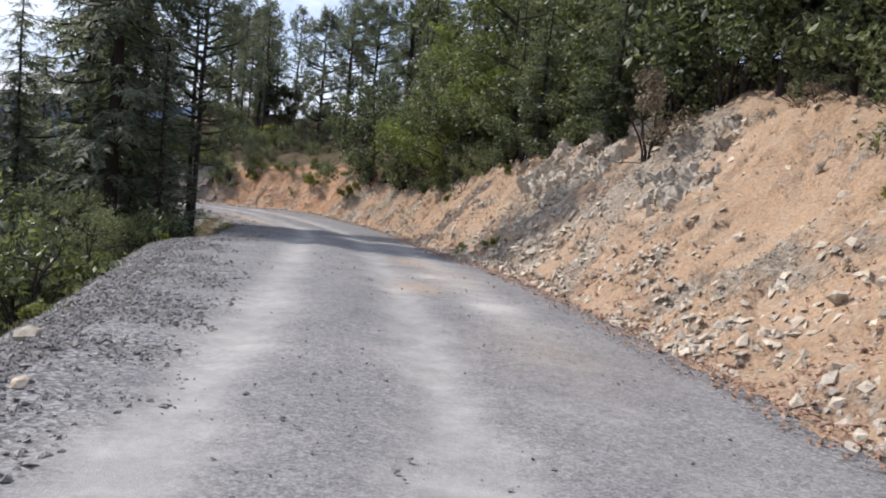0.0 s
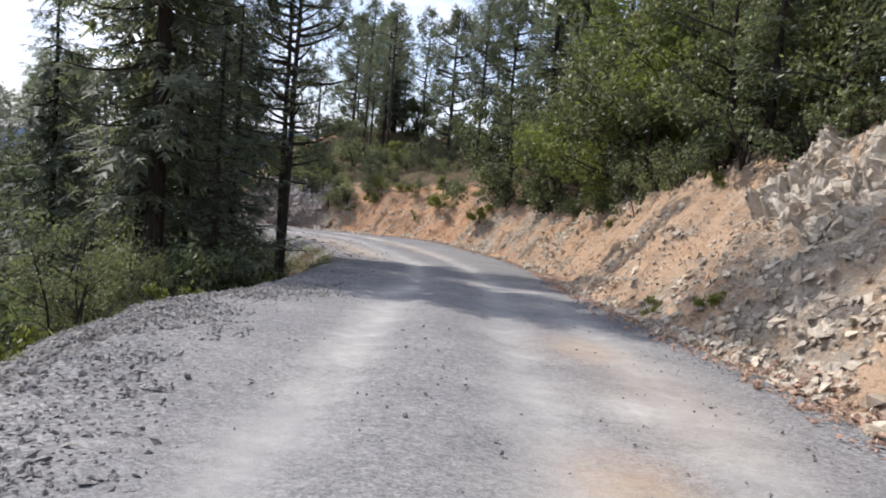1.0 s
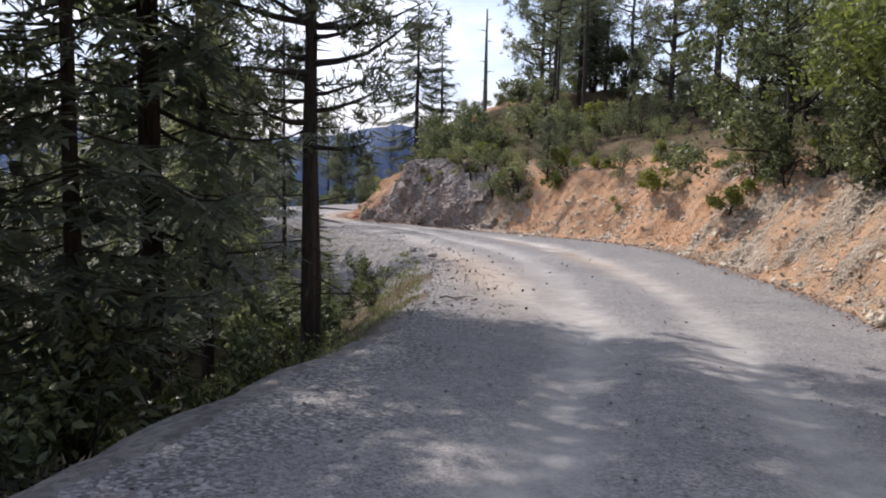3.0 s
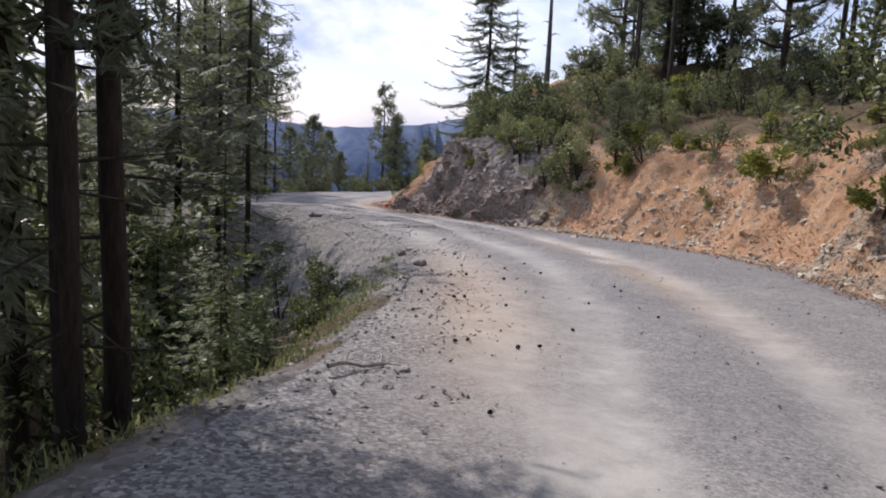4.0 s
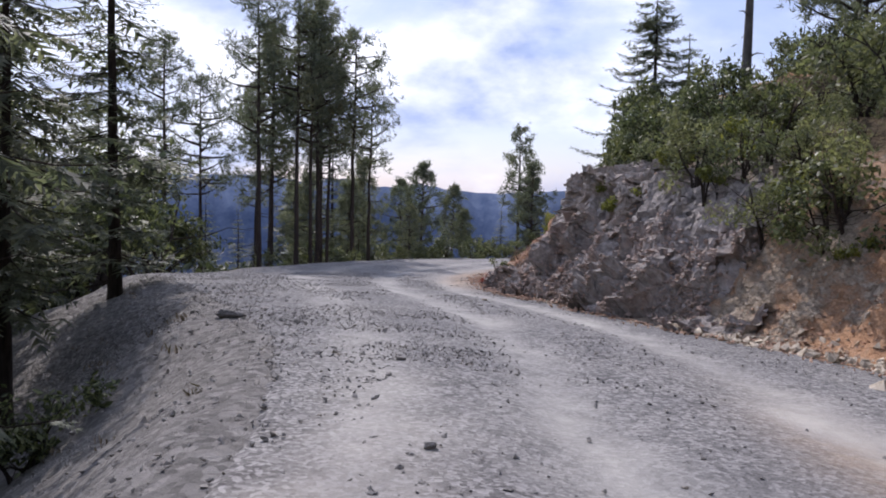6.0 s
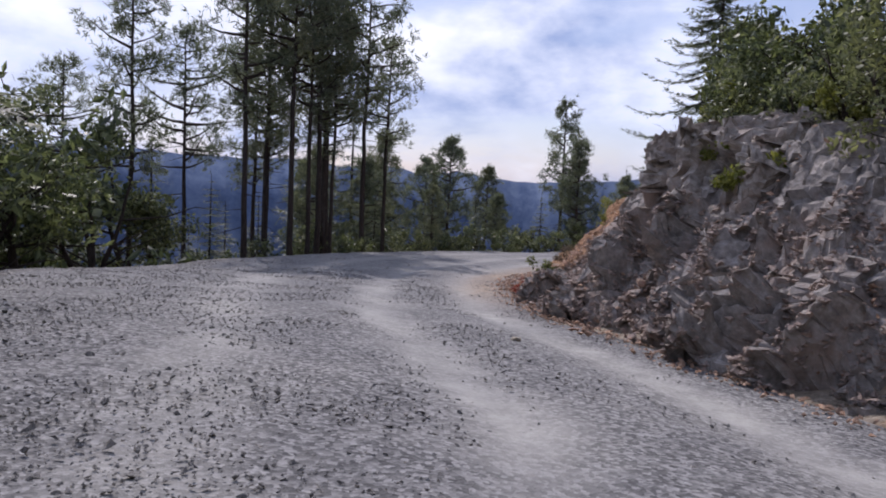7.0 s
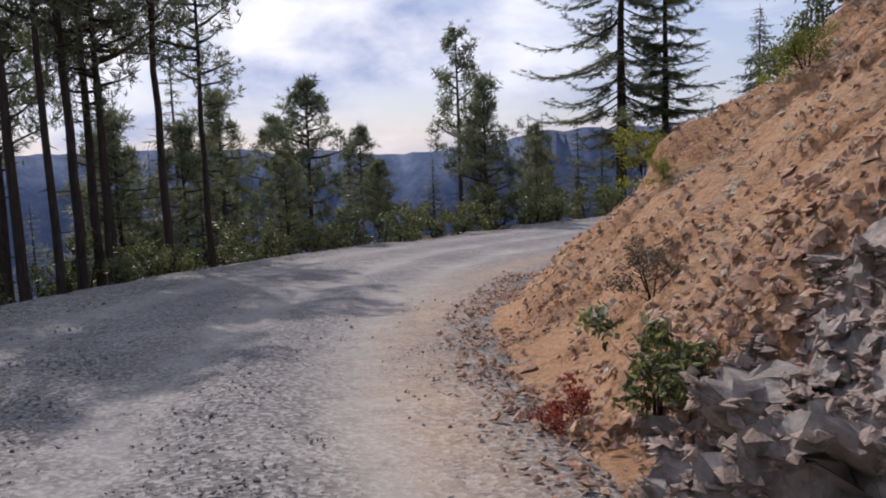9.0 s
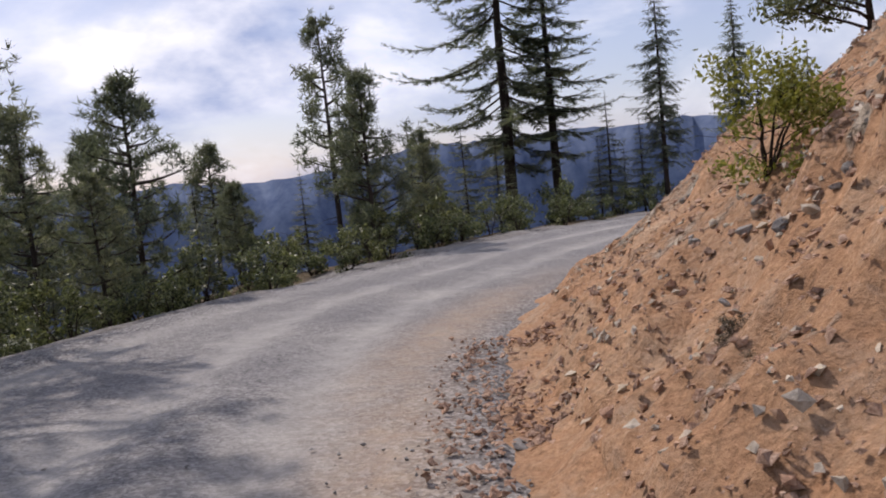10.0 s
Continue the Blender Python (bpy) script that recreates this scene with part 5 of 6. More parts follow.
def rock_face(u0, u1, e0, e1, cell, amount, seed, mat, name, label, lift=0.0, sink=0.7, blocks=1.0, ragged=0.35, blocks_out=24, chips=0, slab=False, block=(0.08, 0.2)):
    """A broken rock face laid over the cut bank, sinking into the soil at its rim."""
    ue = np.arange(u0, u1, cell)
    steep = float(np.mean(BANK_TAN(np.linspace(u0, u1, 9))))
    ee = np.arange(e0, e1, cell / math.sqrt(1 + steep**2))
    u, e = (a.ravel() for a in np.meshgrid(ue, ee, indexing="ij"))
    x, y, lx, ly = beside_many(u, e)
    z = ground_height(x, y, False)[0]
    out = unit(np.stack([lx * steep, ly * steep, np.ones(len(u))], 1))
    p = np.stack([x, y, z], 1)
    warp = np.stack([rough_noise(p * 1.6, 3, seed + 70 + k) for k in range(3)], 1) * 0.1
    q = p + warp
    relief = 0.72 * facets(q * np.array([0.62, 0.62, 0.5]) / blocks, seed, 1.0, 0.5) + 0.3 * facets(q * np.array([1.5, 1.5, 1.1]) / blocks, seed + 11, 0.9, 0.6)
    relief = relief + 0.15 * facets(q * 4.0 / blocks, seed + 23, 0.9, 0.2) + 0.06 * facets(q * 10, seed + 37, 0.7) + 0.02 * rough_noise(p * 6, 3, seed + 5)
    b = (e - e0) / (e1 - e0) * 2 - 1
    far = u1 - (0.95 * (1 - b) if slab else 0.0)  # the slab's far edge leans along the slope
    a = (u - u0) / (far - u0) * 2 - 1
    rim = soft_step((1.0 - np.maximum(np.abs(a), np.abs(b)) + ragged * 0.5 * rough_noise(p * 0.9, 3, seed + 50)) / 0.35)
    low = rim > 0.3
    if slab:  # massive slabs above, rubble below
        high = soft_step(((e - e0) / (e1 - e0) - 0.42 + 0.16 * rough_noise(p * 0.8, 2, seed + 61)) / 0.16)
        big = joints(u / 1.2 + 0.25 * e + 0.35 * rough_noise(p * 0.6, 2, seed + 62), np.floor(e / 0.8 + 0.35 * rough_noise(p * 0.7, 2, seed + 63)), seed)
        small = joints(u / 0.45 + 0.4 * e + 0.4 * rough_noise(p * 1.3, 2, seed + 64), np.floor(e / 0.36 + 0.4 * rough_noise(p * 1.5, 2, seed + 65)), seed + 9)
        fine = 0.07 * facets(q * np.array([3.2, 3.2, 2.4]), seed + 223, 0.9) + 0.03 * facets(q * 8, seed + 227, 0.8)
        crag = soft_step((rough_noise(p * 0.7, 2, seed + 66) + 0.25) / 0.4)
        slabs = 0.2 * big + 0.1 * small + fine - 0.35
        rubble = crag * (0.6 * big + 0.3 * small) + (0.1 + 0.12 * crag) * facets(q * 1.9, seed + 81, 0.9, 0.3) + 0.09 * facets(q * 4.5, seed + 91, 0.8) + fine - 0.34
        relief = high * slabs + (1 - high) * rubble
        low = low & (high < 0.6)
    push = amount * relief
    push = np.where(push < -0.12, 0.3 * (push + 0.12) - 0.12, push)
    v = p + out * (lift + push - sink * (1 - rim))[:, None]
    v = broken(v, seed + 500, 0.8 if slab else 0.55)
    w, h = len(ee), len(ue)
    i = (np.arange(h - 1)[:, None] * w + np.arange(w - 1)[None]).ravel()
    me = mesh_of(name, v, np.stack([i, i + w, i + w + 1, i + 1], 1), False)
    root = thing(name, label, "rock")
    part("rock_face", me, mat, root)
    if chips:  # rubble on the level places
        n_up = np.empty(len(v) * 3, dtype=np.float32)
        me.vertices.foreach_get("normal", n_up)
        n_up = n_up.reshape(-1, 3)
        shelf = np.flatnonzero((n_up[:, 2] > np.quantile(n_up[:, 2], 0.5)) & low)
        dice = np.random.default_rng(seed + 3)
        at = v[dice.choice(shelf, chips)] + dice.normal(0, 0.02, (chips, 3))
        tagged(part("rubble", chip_mesh("rubble", at, dice, 0.03), M_SCREE if mat is M_CLIFF else M_PALE, root, "brown rubble lodged on its ledges"), kind="stuff")
    rng = random.Random(seed)
    for k in range(blocks_out):
        me2 = HULLS[mat.name][k % 7]
        for _ in range(30):
            j = rng.randrange(len(v))
            if rim[j] > 0.8:
                break
        ob = part("block", me2, mat, root)
        ob.matrix_basis = Matrix.Translation(Vector(v[j]) - Vector(out[j]) * 0.1) @ pose(0, 0, 0, rng.uniform(0, 360), rng.uniform(0, 360), rng.uniform(0, 360)) @ Matrix.Scale(rng.uniform(*block), 4)
    return root


def rock_wall(u0, u1, root, mat, cell=0.032, seed=400):
    """The upright upper part of the rock: tall blocks, each stepping out past the one before it, with a ledge on top."""
    ue, k = np.arange(u0, u1, cell), np.linspace(0, 1, 64)
    u, k = (a.ravel() for a in np.meshgrid(ue, k, indexing="ij"))
    up, back = np.clip(k / 0.72, 0, 1), np.clip((k - 0.72) / 0.28, 0, 1)
    wave = u + 0.35 * rough_noise(np.stack([u * 0.7, 0 * u, 0 * u], 1), 2, seed + 1)
    block = np.floor(wave / 1.05).astype(np.int64)
    crest = np.interp(u, (u0, u0 + 1.2, 59.5, 61.2, 62.3, u1), (1.3, 2.5, 3.0, 2.95, 2.2, 1.0)) + 0.5 * (hashed(block, block * 0, block * 0, seed + 2) - 0.5)
    h = 0.85 + (crest - 0.85) * up + 0.1 * back
    e = 1.42 + 0.34 * up + 1.2 * back
    p = np.stack([u, e * 0.6, h], 1)
    tilt = 0.24 * h + 0.3 * rough_noise(p * 0.6, 2, seed + 3)
    step = 0.95 * joints(wave / 1.35 - tilt, block * 0, seed) + 0.25 * joints(u / 0.5 - 0.6 * tilt, np.floor(h / 0.7 + 0.9 * u + 0.4 * rough_noise(p * 1.5, 2, seed + 5)), seed + 31)
    ends = soft_step(np.minimum((u - u0) / 1.0, (u1 - u) / 1.0))
    e = e - (step - 0.3) * (1 - 0.8 * back) + 0.9 * (1 - ends)
    x, y, _, _ = beside_many(u, e)
    z = road_height(u, -RIGHT_W(u)) + h - 0.4 * (1 - ends)
    v = broken(np.stack([x, y, z], 1), seed + 6)
    w, n = 64, len(ue)
    i = (np.arange(n - 1)[:, None] * w + np.arange(w - 1)[None]).ravel()
    part("rock_wall", mesh_of("rock_wall", v, np.stack([i, i + w, i + w + 1, i + 1], 1)), mat, root, "upright dark blocks of grey rock")


def cut_bank(u0, u1, rows=84, cell=0.075):
    """The bank's stony skin: ledges, clods and washed-out hollows."""
    ue = np.arange(u0, u1, cell)
    k = np.linspace(0, 1, rows)
    u = np.repeat(ue, rows)
    e = -0.5 + (BANK_H(u) / BANK_TAN(u) + 1.3) * np.tile(k, len(ue))
    x, y, lx, ly = beside_many(u, e)
    z = ground_height(x, y)[0]
    steep = BANK_TAN(u)
    out = unit(np.stack([lx * steep, ly * steep, np.ones(len(u))], 1))
    p = np.stack([x, y, z], 1)
    q = p + np.stack([rough_noise(p * 1.3, 2, 770 + i) for i in range(3)], 1) * 0.15
    rough = 0.45 + 0.9 * (1 - CLAY(u))
    gully = rough_noise(np.stack([u * 1.6 + 0.5 * rough_noise(p * 0.8, 2, 765), e * 0.25, 0 * u], 1), 3, 762)
    stony = soft_step((rough_noise(p * 0.55, 3, 781) + 0.9 * (1 - CLAY(u)) - 0.25) / 0.35)
    relief = 0.11 * rough_noise(p * 0.8, 3, 763) - 0.10 * np.abs(gully) + 0.045 * rough_noise(p * 3.1, 4, 760, 0.6)
    relief = relief + stony * rough * (0.05 * facets(q * np.array([2.2, 2.2, 3.0]), 700, 0.7) + 0.075 * facets(q * np.array([4.4, 4.4, 5.6]), 720, 0.7) + 0.04 * facets(q * 9, 740, 0.6))
    a = np.minimum((u - u0) / 1.0, (u1 - u) / 1.0)
    rim = np.minimum(soft_step(np.tile(k, len(ue)) / 0.12), soft_step((1 - np.tile(k, len(ue))) / 0.15)) * soft_step(a)
    v = p + out * (0.07 + relief - 0.3 * (1 - rim))[:, None]
    SKIN.append((v[rim > 0.4], u[rim > 0.4], e[rim > 0.4], out[rim > 0.4]))
    h, w = len(ue), rows
    i = (np.arange(h - 1)[:, None] * w + np.arange(w - 1)[None]).ravel()
    me = mesh_of("cut_bank", v, np.stack([i, i + w, i + w + 1, i + 1], 1), True)
    mask(me, "bank", np.ones(len(u)))
    mask(me, "clay", np.clip(CLAY(u) + 0.25 * rough_noise(np.stack([x, y, 0 * x], 1) * 0.8, 4, 71), 0, 1))
    mask(me, "tan", np.interp(u, (30, 44), (1, 0)))
    me.materials.append(M_GROUND)
    return tagged(new("ground_cut_bank", me), "stony cut bank of tan and orange clay", "bank", kind="structure")


SKIN = []
cut_bank(1.0, 54.6)
cut_bank(63.0, 80.0)
cliff = rock_face(53.2, 66.2, -0.4, 3.3, 0.05, 0.9, 100, M_CLIFF, "rock_outcrop", "jagged dark grey rock face beside the road", lift=0.2, blocks_out=70, chips=18000, slab=True, block=(0.06, 0.16))
rock_wall(57.0, 63.6, cliff, M_CLIFF)
rock_face(13.2, 16.6, 1.9, 4.9, 0.05, 0.3, 200, M_PALE, "rock_outcrop", "pale broken rock outcrop on the orange bank", lift=0.12, ragged=1.0, blocks=0.34, blocks_out=110, chips=900, block=(0.07, 0.22))
rock_face(18.6, 22.2, 1.6, 4.3, 0.05, 0.3, 240, M_PALE, "rock_outcrop", "pale broken rock ledge at the top of the bank", lift=0.12, ragged=1.0, blocks=0.32, blocks_out=110, chips=900, block=(0.07, 0.25))
rock_face(4.5, 9.5, 2.4, 4.8, 0.08, 0.5, 300, M_PALE, "rock_outcrop", "weathered tan rock showing through the bank", lift=0.02, ragged=1.0, blocks=0.45, chips=1200)


# ---- stones ----
def stone_set(mat, seed):
    out = []
    for k in range(7):
        me = stone_mesh(seed + k, (0.45, 0.6, 0.75, 0.55)[k % 4])
        me.materials.append(mat)
        out.append(me)
    return out


GREY_STONES, BROWN_STONES, PALE_STONES = stone_set(M_STONE, 600), stone_set(M_RUBBLE, 620), stone_set(M_PALE, 640)
SRNG = random.Random(23)


def put_stone(me, x, y, size, label, group, sink=0.35):
    ob = new("rock", me)
    ob.matrix_basis = pose(x, y, height_at(x, y) + size * (0.5 - sink), SRNG.uniform(-25, 25), SRNG.uniform(-25, 25), SRNG.uniform(0, 360)) @ Matrix.Scale(size, 4)
    return tagged(ob, label, "rock", group)


for n in range(90):
    u = SRNG.uniform(3, 32) if n % 5 < 2 else SRNG.uniform(32, 52) if n % 5 == 2 else SRNG.uniform(52, 72)
    e = SRNG.triangular(-0.35, 1.6, 0.1)
    x, y = beside(u, e)
    pale = u < 30 and n % 3 == 0
    put_stone((PALE_STONES if pale else BROWN_STONES if n % 3 else GREY_STONES)[n % 7], x, y, SRNG.choice((0.03, 0.04, 0.05, 0.06, 0.08, 0.11)), "pale broken stone at the foot of the bank" if pale else "broken stone at the foot of the bank", "stones along the bank")
for n in range(36):
    u = SRNG.uniform(64, 73) if n % 2 else SRNG.uniform(4, 30)
    x, y = beside(u, SRNG.uniform(0.8, 3.6))
    put_stone((BROWN_STONES if n % 2 else PALE_STONES)[n % 7], x, y, SRNG.choice((0.03, 0.04, 0.05, 0.06, 0.08)), "stone lodged in the clay bank", "stones in the bank", 0.45)
for u, e in ((69.5, 0.74), (69.2, 0.92), (68.5, 1.29), (72.4, 1.59), (73.0, 1.84), (69.2, 1.89), (67.3, 1.67), (67.0, 1.85), (67.4, 0.83), (67.1, 1.08), (66.7, 1.3), (69.5, 2.68), (69.4, 2.18), (69.7, 0.76), (75.6, 1.98), (77.6, 1.9), (71.0, 0.91), (71.4, 1.53), (71.2, 1.72), (72.9, 1.42), (74.4, 1.7)):
    for n in range(5):
        x, y = beside(u + SRNG.gauss(0, 0.13), e + SRNG.gauss(0, 0.09))
        put_stone((PALE_STONES if n % 2 else GREY_STONES)[(n + int(u * 10)) % 7], x, y, SRNG.choice((0.03, 0.035, 0.045, 0.055, 0.075)), "angular grey stone half buried in the clay", "stones in the clay slope", 0.25)
for n in range(44):
    u = SRNG.uniform(3, 24) if n % 2 else SRNG.uniform(36, 58)
    off = SRNG.uniform(-1.3, 0.8)
    v = float(LEFT_W(u)) + off
    ax, ay = np.interp(u, ALONG, LINE[:, 0]), np.interp(u, ALONG, LINE[:, 1])
    tx, ty = np.interp(u, ALONG, TANGENT[:, 0]), np.interp(u, ALONG, TANGENT[:, 1])
    put_stone(GREY_STONES[n % 7], ax - ty * v, ay + tx * v, SRNG.choice((0.03, 0.035, 0.045, 0.06)), "grey stone on the loose shoulder", "stones on the shoulder")
for x, y, size, me in ((-12.55, 41.5, 0.17, GREY_STONES[2]), (-12.9, 42.3, 0.1, PALE_STONES[1]), (-18.6, 46.2, 0.22, GREY_STONES[4]), (-11.5, 40.5, 0.2, GREY_STONES[1]), (-3.4, 6.9, 0.17, PALE_STONES[3]), (4.5, 8.4, 0.22, PALE_STONES[0]), (-3.3, 5.4, 0.1, PALE_STONES[4]),
                       (-12.2, 49.1, 0.13, PALE_STONES[5]), (-19.4, 51.9, 0.07, PALE_STONES[6]), (-2.6, 5.2, 0.1, PALE_STONES[2])):
    put_stone(me, x, y, size, "single larger stone beside the road", "larger stones")


def loose_stones(name, label, count, chooser, sizes, mat, seed, raise_by=0.0):
    """Many small stones in one mesh, each an eight-sided chip."""
    rng = np.random.default_rng(seed)
    u, v = chooser(rng, count)
    ax, ay = np.interp(u, ALONG, LINE[:, 0]), np.interp(u, ALONG, LINE[:, 1])
    tx, ty = np.interp(u, ALONG, TANGENT[:, 0]), np.interp(u, ALONG, TANGENT[:, 1])
    x, y = ax - ty * v, ay + tx * v
    z = ground_height(x, y)[0] + raise_by
    me = chip_mesh(name, np.stack([x, y, z], 1), rng, sizes)
    me.materials.append(mat)
    return tagged(new(name, me), label, "gravel", kind="stuff")


def on_road(rng, count):
    u = rng.uniform(1.5, 72, count * 4)
    v = rng.uniform(-RIGHT_W(u), LEFT_W(u))
    a, b = TRACK_A(u), TRACK_A(u) - TRACK_GAP(u)
    worn = np.exp(-(((v - a) / 0.4) ** 2)) + np.exp(-(((v - b) / 0.4) ** 2))
    loose = np.interp(u, (0, 30, 36, 46, 50, 60, 66, 72), (0.3, 0.3, 0.2, 0.3, 0.8, 0.9, 0.6, 0.5))
    shoulder = soft_step((v - LEFT_W(u) + 1.6) / 0.6) + 0.7 * soft_step((-v - RIGHT_W(u) + 1.0) / 0.6)
    density = np.clip(loose + shoulder, 0, 1) * np.clip(1 - 0.92 * worn, 0.04, 1)
    keep = rng.uniform(0, 1, len(u)) < density
    return u[keep][:count], v[keep][:count]


def on_shoulder(rng, count):
    u = np.where(rng.uniform(0, 1, count) < 0.5, rng.uniform(2, 24, count), rng.uniform(2, 60, count))
    u = np.where((u > 24) & (u < 34), u - 22, u)
    reach = np.interp(u, (0, 30, 36, 48, 56, 60), (0.9, 0.9, 1.6, 3.6, 3.6, 2.0))
    start = -1.2 + 0.45 * rough_noise(np.stack([u * 0.9, 0 * u, 0 * u], 1), 3, 77)
    v = LEFT_W(u) + start + (reach - start) * rng.uniform(0, 1, count) ** 0.7
    return u, v


def on_bend(rng, count):
    u = rng.uniform(49, 68, count * 3)
    v = rng.uniform(-2.6, 1, count * 3) * LEFT_W(u) * np.where(rng.uniform(0, 1, count * 3) < 0.3, 0.5, 0.0) + rng.uniform(-0.4, 1.0, count * 3) * LEFT_W(u)
    v = np.clip(v, 0.2 - RIGHT_W(u), LEFT_W(u) + 0.2)
    a, b = TRACK_A(u), TRACK_A(u) - TRACK_GAP(u)
    worn = np.exp(-(((v - a) / 0.4) ** 2)) + np.exp(-(((v - b) / 0.4) ** 2))
    keep = rng.uniform(0, 1, len(u)) < np.clip(1 - worn, 0.03, 1)
    return u[keep][:count], v[keep][:count]


def on_toe(rng, count):
    u = rng.uniform(2, 76, count * 3)
    e = rng.triangular(-0.7, 0.1, 1.9, count * 3)
    heap = rough_noise(np.stack([u * 0.9, e * 1.3, 0 * u], 1), 3, 31) + rng.uniform(-0.3, 0.3, len(u))
    keep = (heap > 0.1) | (e < -0.1)
    return u[keep][:count], -(RIGHT_W(u) + e)[keep][:count]


def skin_stones(name, label, count, bank, heap_seed, bare, sizes, mat, seed, toe=99.0, near=None):
    """Stones lying on the bank's skin, in heaps, with a few between."""
    v, u, e, out = SKIN[bank]
    rng = np.random.default_rng(seed)
    heap = rough_noise(np.stack([u * 0.8, e * 0.9, 0 * u], 1), 4, heap_seed)
    weight = (soft_step((heap - 0.05) / 0.5) + bare) * np.exp(-np.maximum(e, 0) / toe)
    if near:
        weight = weight * np.exp(-(((u - near[0]) / near[1]) ** 2))
    pick = rng.choice(len(v), count, p=weight / weight.sum())
    me = chip_mesh(name, v[pick] + rng.normal(0, 0.03, (count, 3)) * np.array([1, 1, 0.3]), rng, sizes, unit(out[pick] + rng.normal(0, 0.25, (count, 3))))
    me.materials.append(mat)
    return tagged(new(name, me), label, "gravel", kind="stuff")


loose_stones("gravel", "loose grey gravel chips on the road", 16000, on_road, 0.0135, M_STONE, 1)
loose_stones("bend_gravel", "coarse loose gravel on the widened bend", 19000, on_bend, 0.0115, M_STONE, 5)
loose_stones("shoulder_rubble", "coarse grey rubble on the road's shoulder", 17000, on_shoulder, 0.022, M_STONE, 2)
loose_stones("bank_rubble", "brown broken rubble at the foot of the bank", 14000, on_toe, 0.026, M_RUBBLE, 3, 0.03)
skin_stones("bank_stones", "pale angular stones heaped on the clay bank", 6500, 0, 39, 0.08, 0.058, M_PALE, 8, 1.4)
skin_stones("bank_chips", "tan stone chips on the clay bank", 14000, 0, 35, 0.15, 0.026, M_PALE, 9, 3.0)
skin_stones("slope_chips", "reddish brown stone chips on the clay slope", 18000, 1, 35, 0.45, 0.02, M_RUBBLE, 4)
skin_stones("slope_litter", "pale stone chips on the clay slope", 5000, 1, 59, 0.25, 0.026, M_PALE, 14)
skin_stones("rock_litter", "angular stones fallen from the rock onto the clay slope", 1500, 1, 55, 0.6, 0.042, M_RUBBLE, 12, near=(63.4, 1.8))
skin_stones("talus_stones", "pale flat stones strewn over the foot of the bank", 1800, 0, 57, 0.5, 0.062, M_PALE, 13, 1.1, near=(15.0, 6.5))
skin_stones("slope_stones", "brown angular stones on the clay slope", 3200, 1, 45, 0.3, 0.024, M_RUBBLE, 10)


# ---- small growth ----
def grass_patch(name, label, spots, mat, seed, tall=0.08):
    rng = np.random.default_rng(seed)
    pile = Pile()
    for x, y, s in spots:
        z = height_at(x, y)
        blades = 26
        p = np.array([x, y, z - 0.03]) + rng.normal(0, 0.09 * s, (blades, 3)) * np.array([1, 1, 0.0])
        d = unit(rng.normal(0, 0.45, (blades, 3)) + np.array([0, 0, 1.0])) * (tall * s * rng.uniform(0.5, 1.2, (blades, 1)))
        w = unit(np.cross(d, rng.normal(size=(blades, 3)))) * 0.009 * s
        v = np.stack([p - w, p + w, p + d * 0.6 + w * 0.7, p + d], 1)
        pile.add(v.reshape(-1, 3), tris=(np.array([(0, 1, 2), (0, 2, 3)])[None] + 4 * np.arange(blades)[:, None, None]).reshape(-1, 3))
    me = pile.mesh(name)
    me.materials.append(mat)
    return tagged(new(name, me), label, "grass", kind="stuff")


def left_spot(u, off):
    v = float(LEFT_W(u)) + off
    ax, ay = np.interp(u, ALONG, LINE[:, 0]), np.interp(u, ALONG, LINE[:, 1])
    tx, ty = np.interp(u, ALONG, TANGENT[:, 0]), np.interp(u, ALONG, TANGENT[:, 1])
    return float(ax - ty * v), float(ay + tx * v)


grass_patch("grass", "green weeds along the road's outer edge", [(*left_spot(SRNG.uniform(31, 45), SRNG.uniform(0.15, 1.2)), SRNG.uniform(0.6, 1.3)) for _ in range(260)] + [(*left_spot(SRNG.uniform(9, 27), SRNG.uniform(0.5, 1.6)), SRNG.uniform(0.6, 1.5)) for _ in range(90)], M_BRUSH, 7)
grass_patch("dry_grass", "dry straw-coloured grass on the banks", [(*beside(SRNG.uniform(4, 50), SRNG.uniform(0.3, 3.4)), SRNG.uniform(0.6, 1.4)) for _ in range(120)] + [(*left_spot(SRNG.uniform(5, 58), SRNG.uniform(0.4, 2.0)), SRNG.uniform(0.6, 1.3)) for _ in range(90)], M_DRY, 8)

plant(DRY[0], 4.6, 17.7, 0, 1.7, sink=-0.1, label="dry grey-brown bush on the rock outcrop")
plant(DRY[1], 6.3, 13.6, 0, 0.6, label="dry bush hanging on the bank")
plant(DRY[1], -24.39, 59.3, 40, 0.45, sink=0.0)
plant(DRY[0], -26.1, 61.35, 90, 0.15, sink=0.0, label="small dark dry tuft on the clay slope")
plant(DRY[0], -25.13, 60.7, 10, 0.2, sink=0.0, label="small dry bush among stones on the slope")
plant(DRY[1], -26.3, 62.0, 70, 0.16, sink=0.0, label="small dry tuft on the clay slope")
GREEN_LOW = leafy_tree(66, 0.55, 0.5, "low green bush on the clay slope", M_OAK, count=130, clump=0.13, low=0.0, stems=5, radius=0.015, name="low_bush", category="bush")
plant(GREEN_LOW, -23.75, 57.75, 0, 0.8, sink=-0.05)
RED_LOW = leafy_tree(67, 0.4, 0.4, "low red-leaved plant at the roadside", M_RED, count=70, clump=0.11, low=0.0, stems=4, radius=0.012, name="red_plant", category="plant")
plant(RED_LOW, -24.3, 57.7, 0, 0.6, sink=0.05)
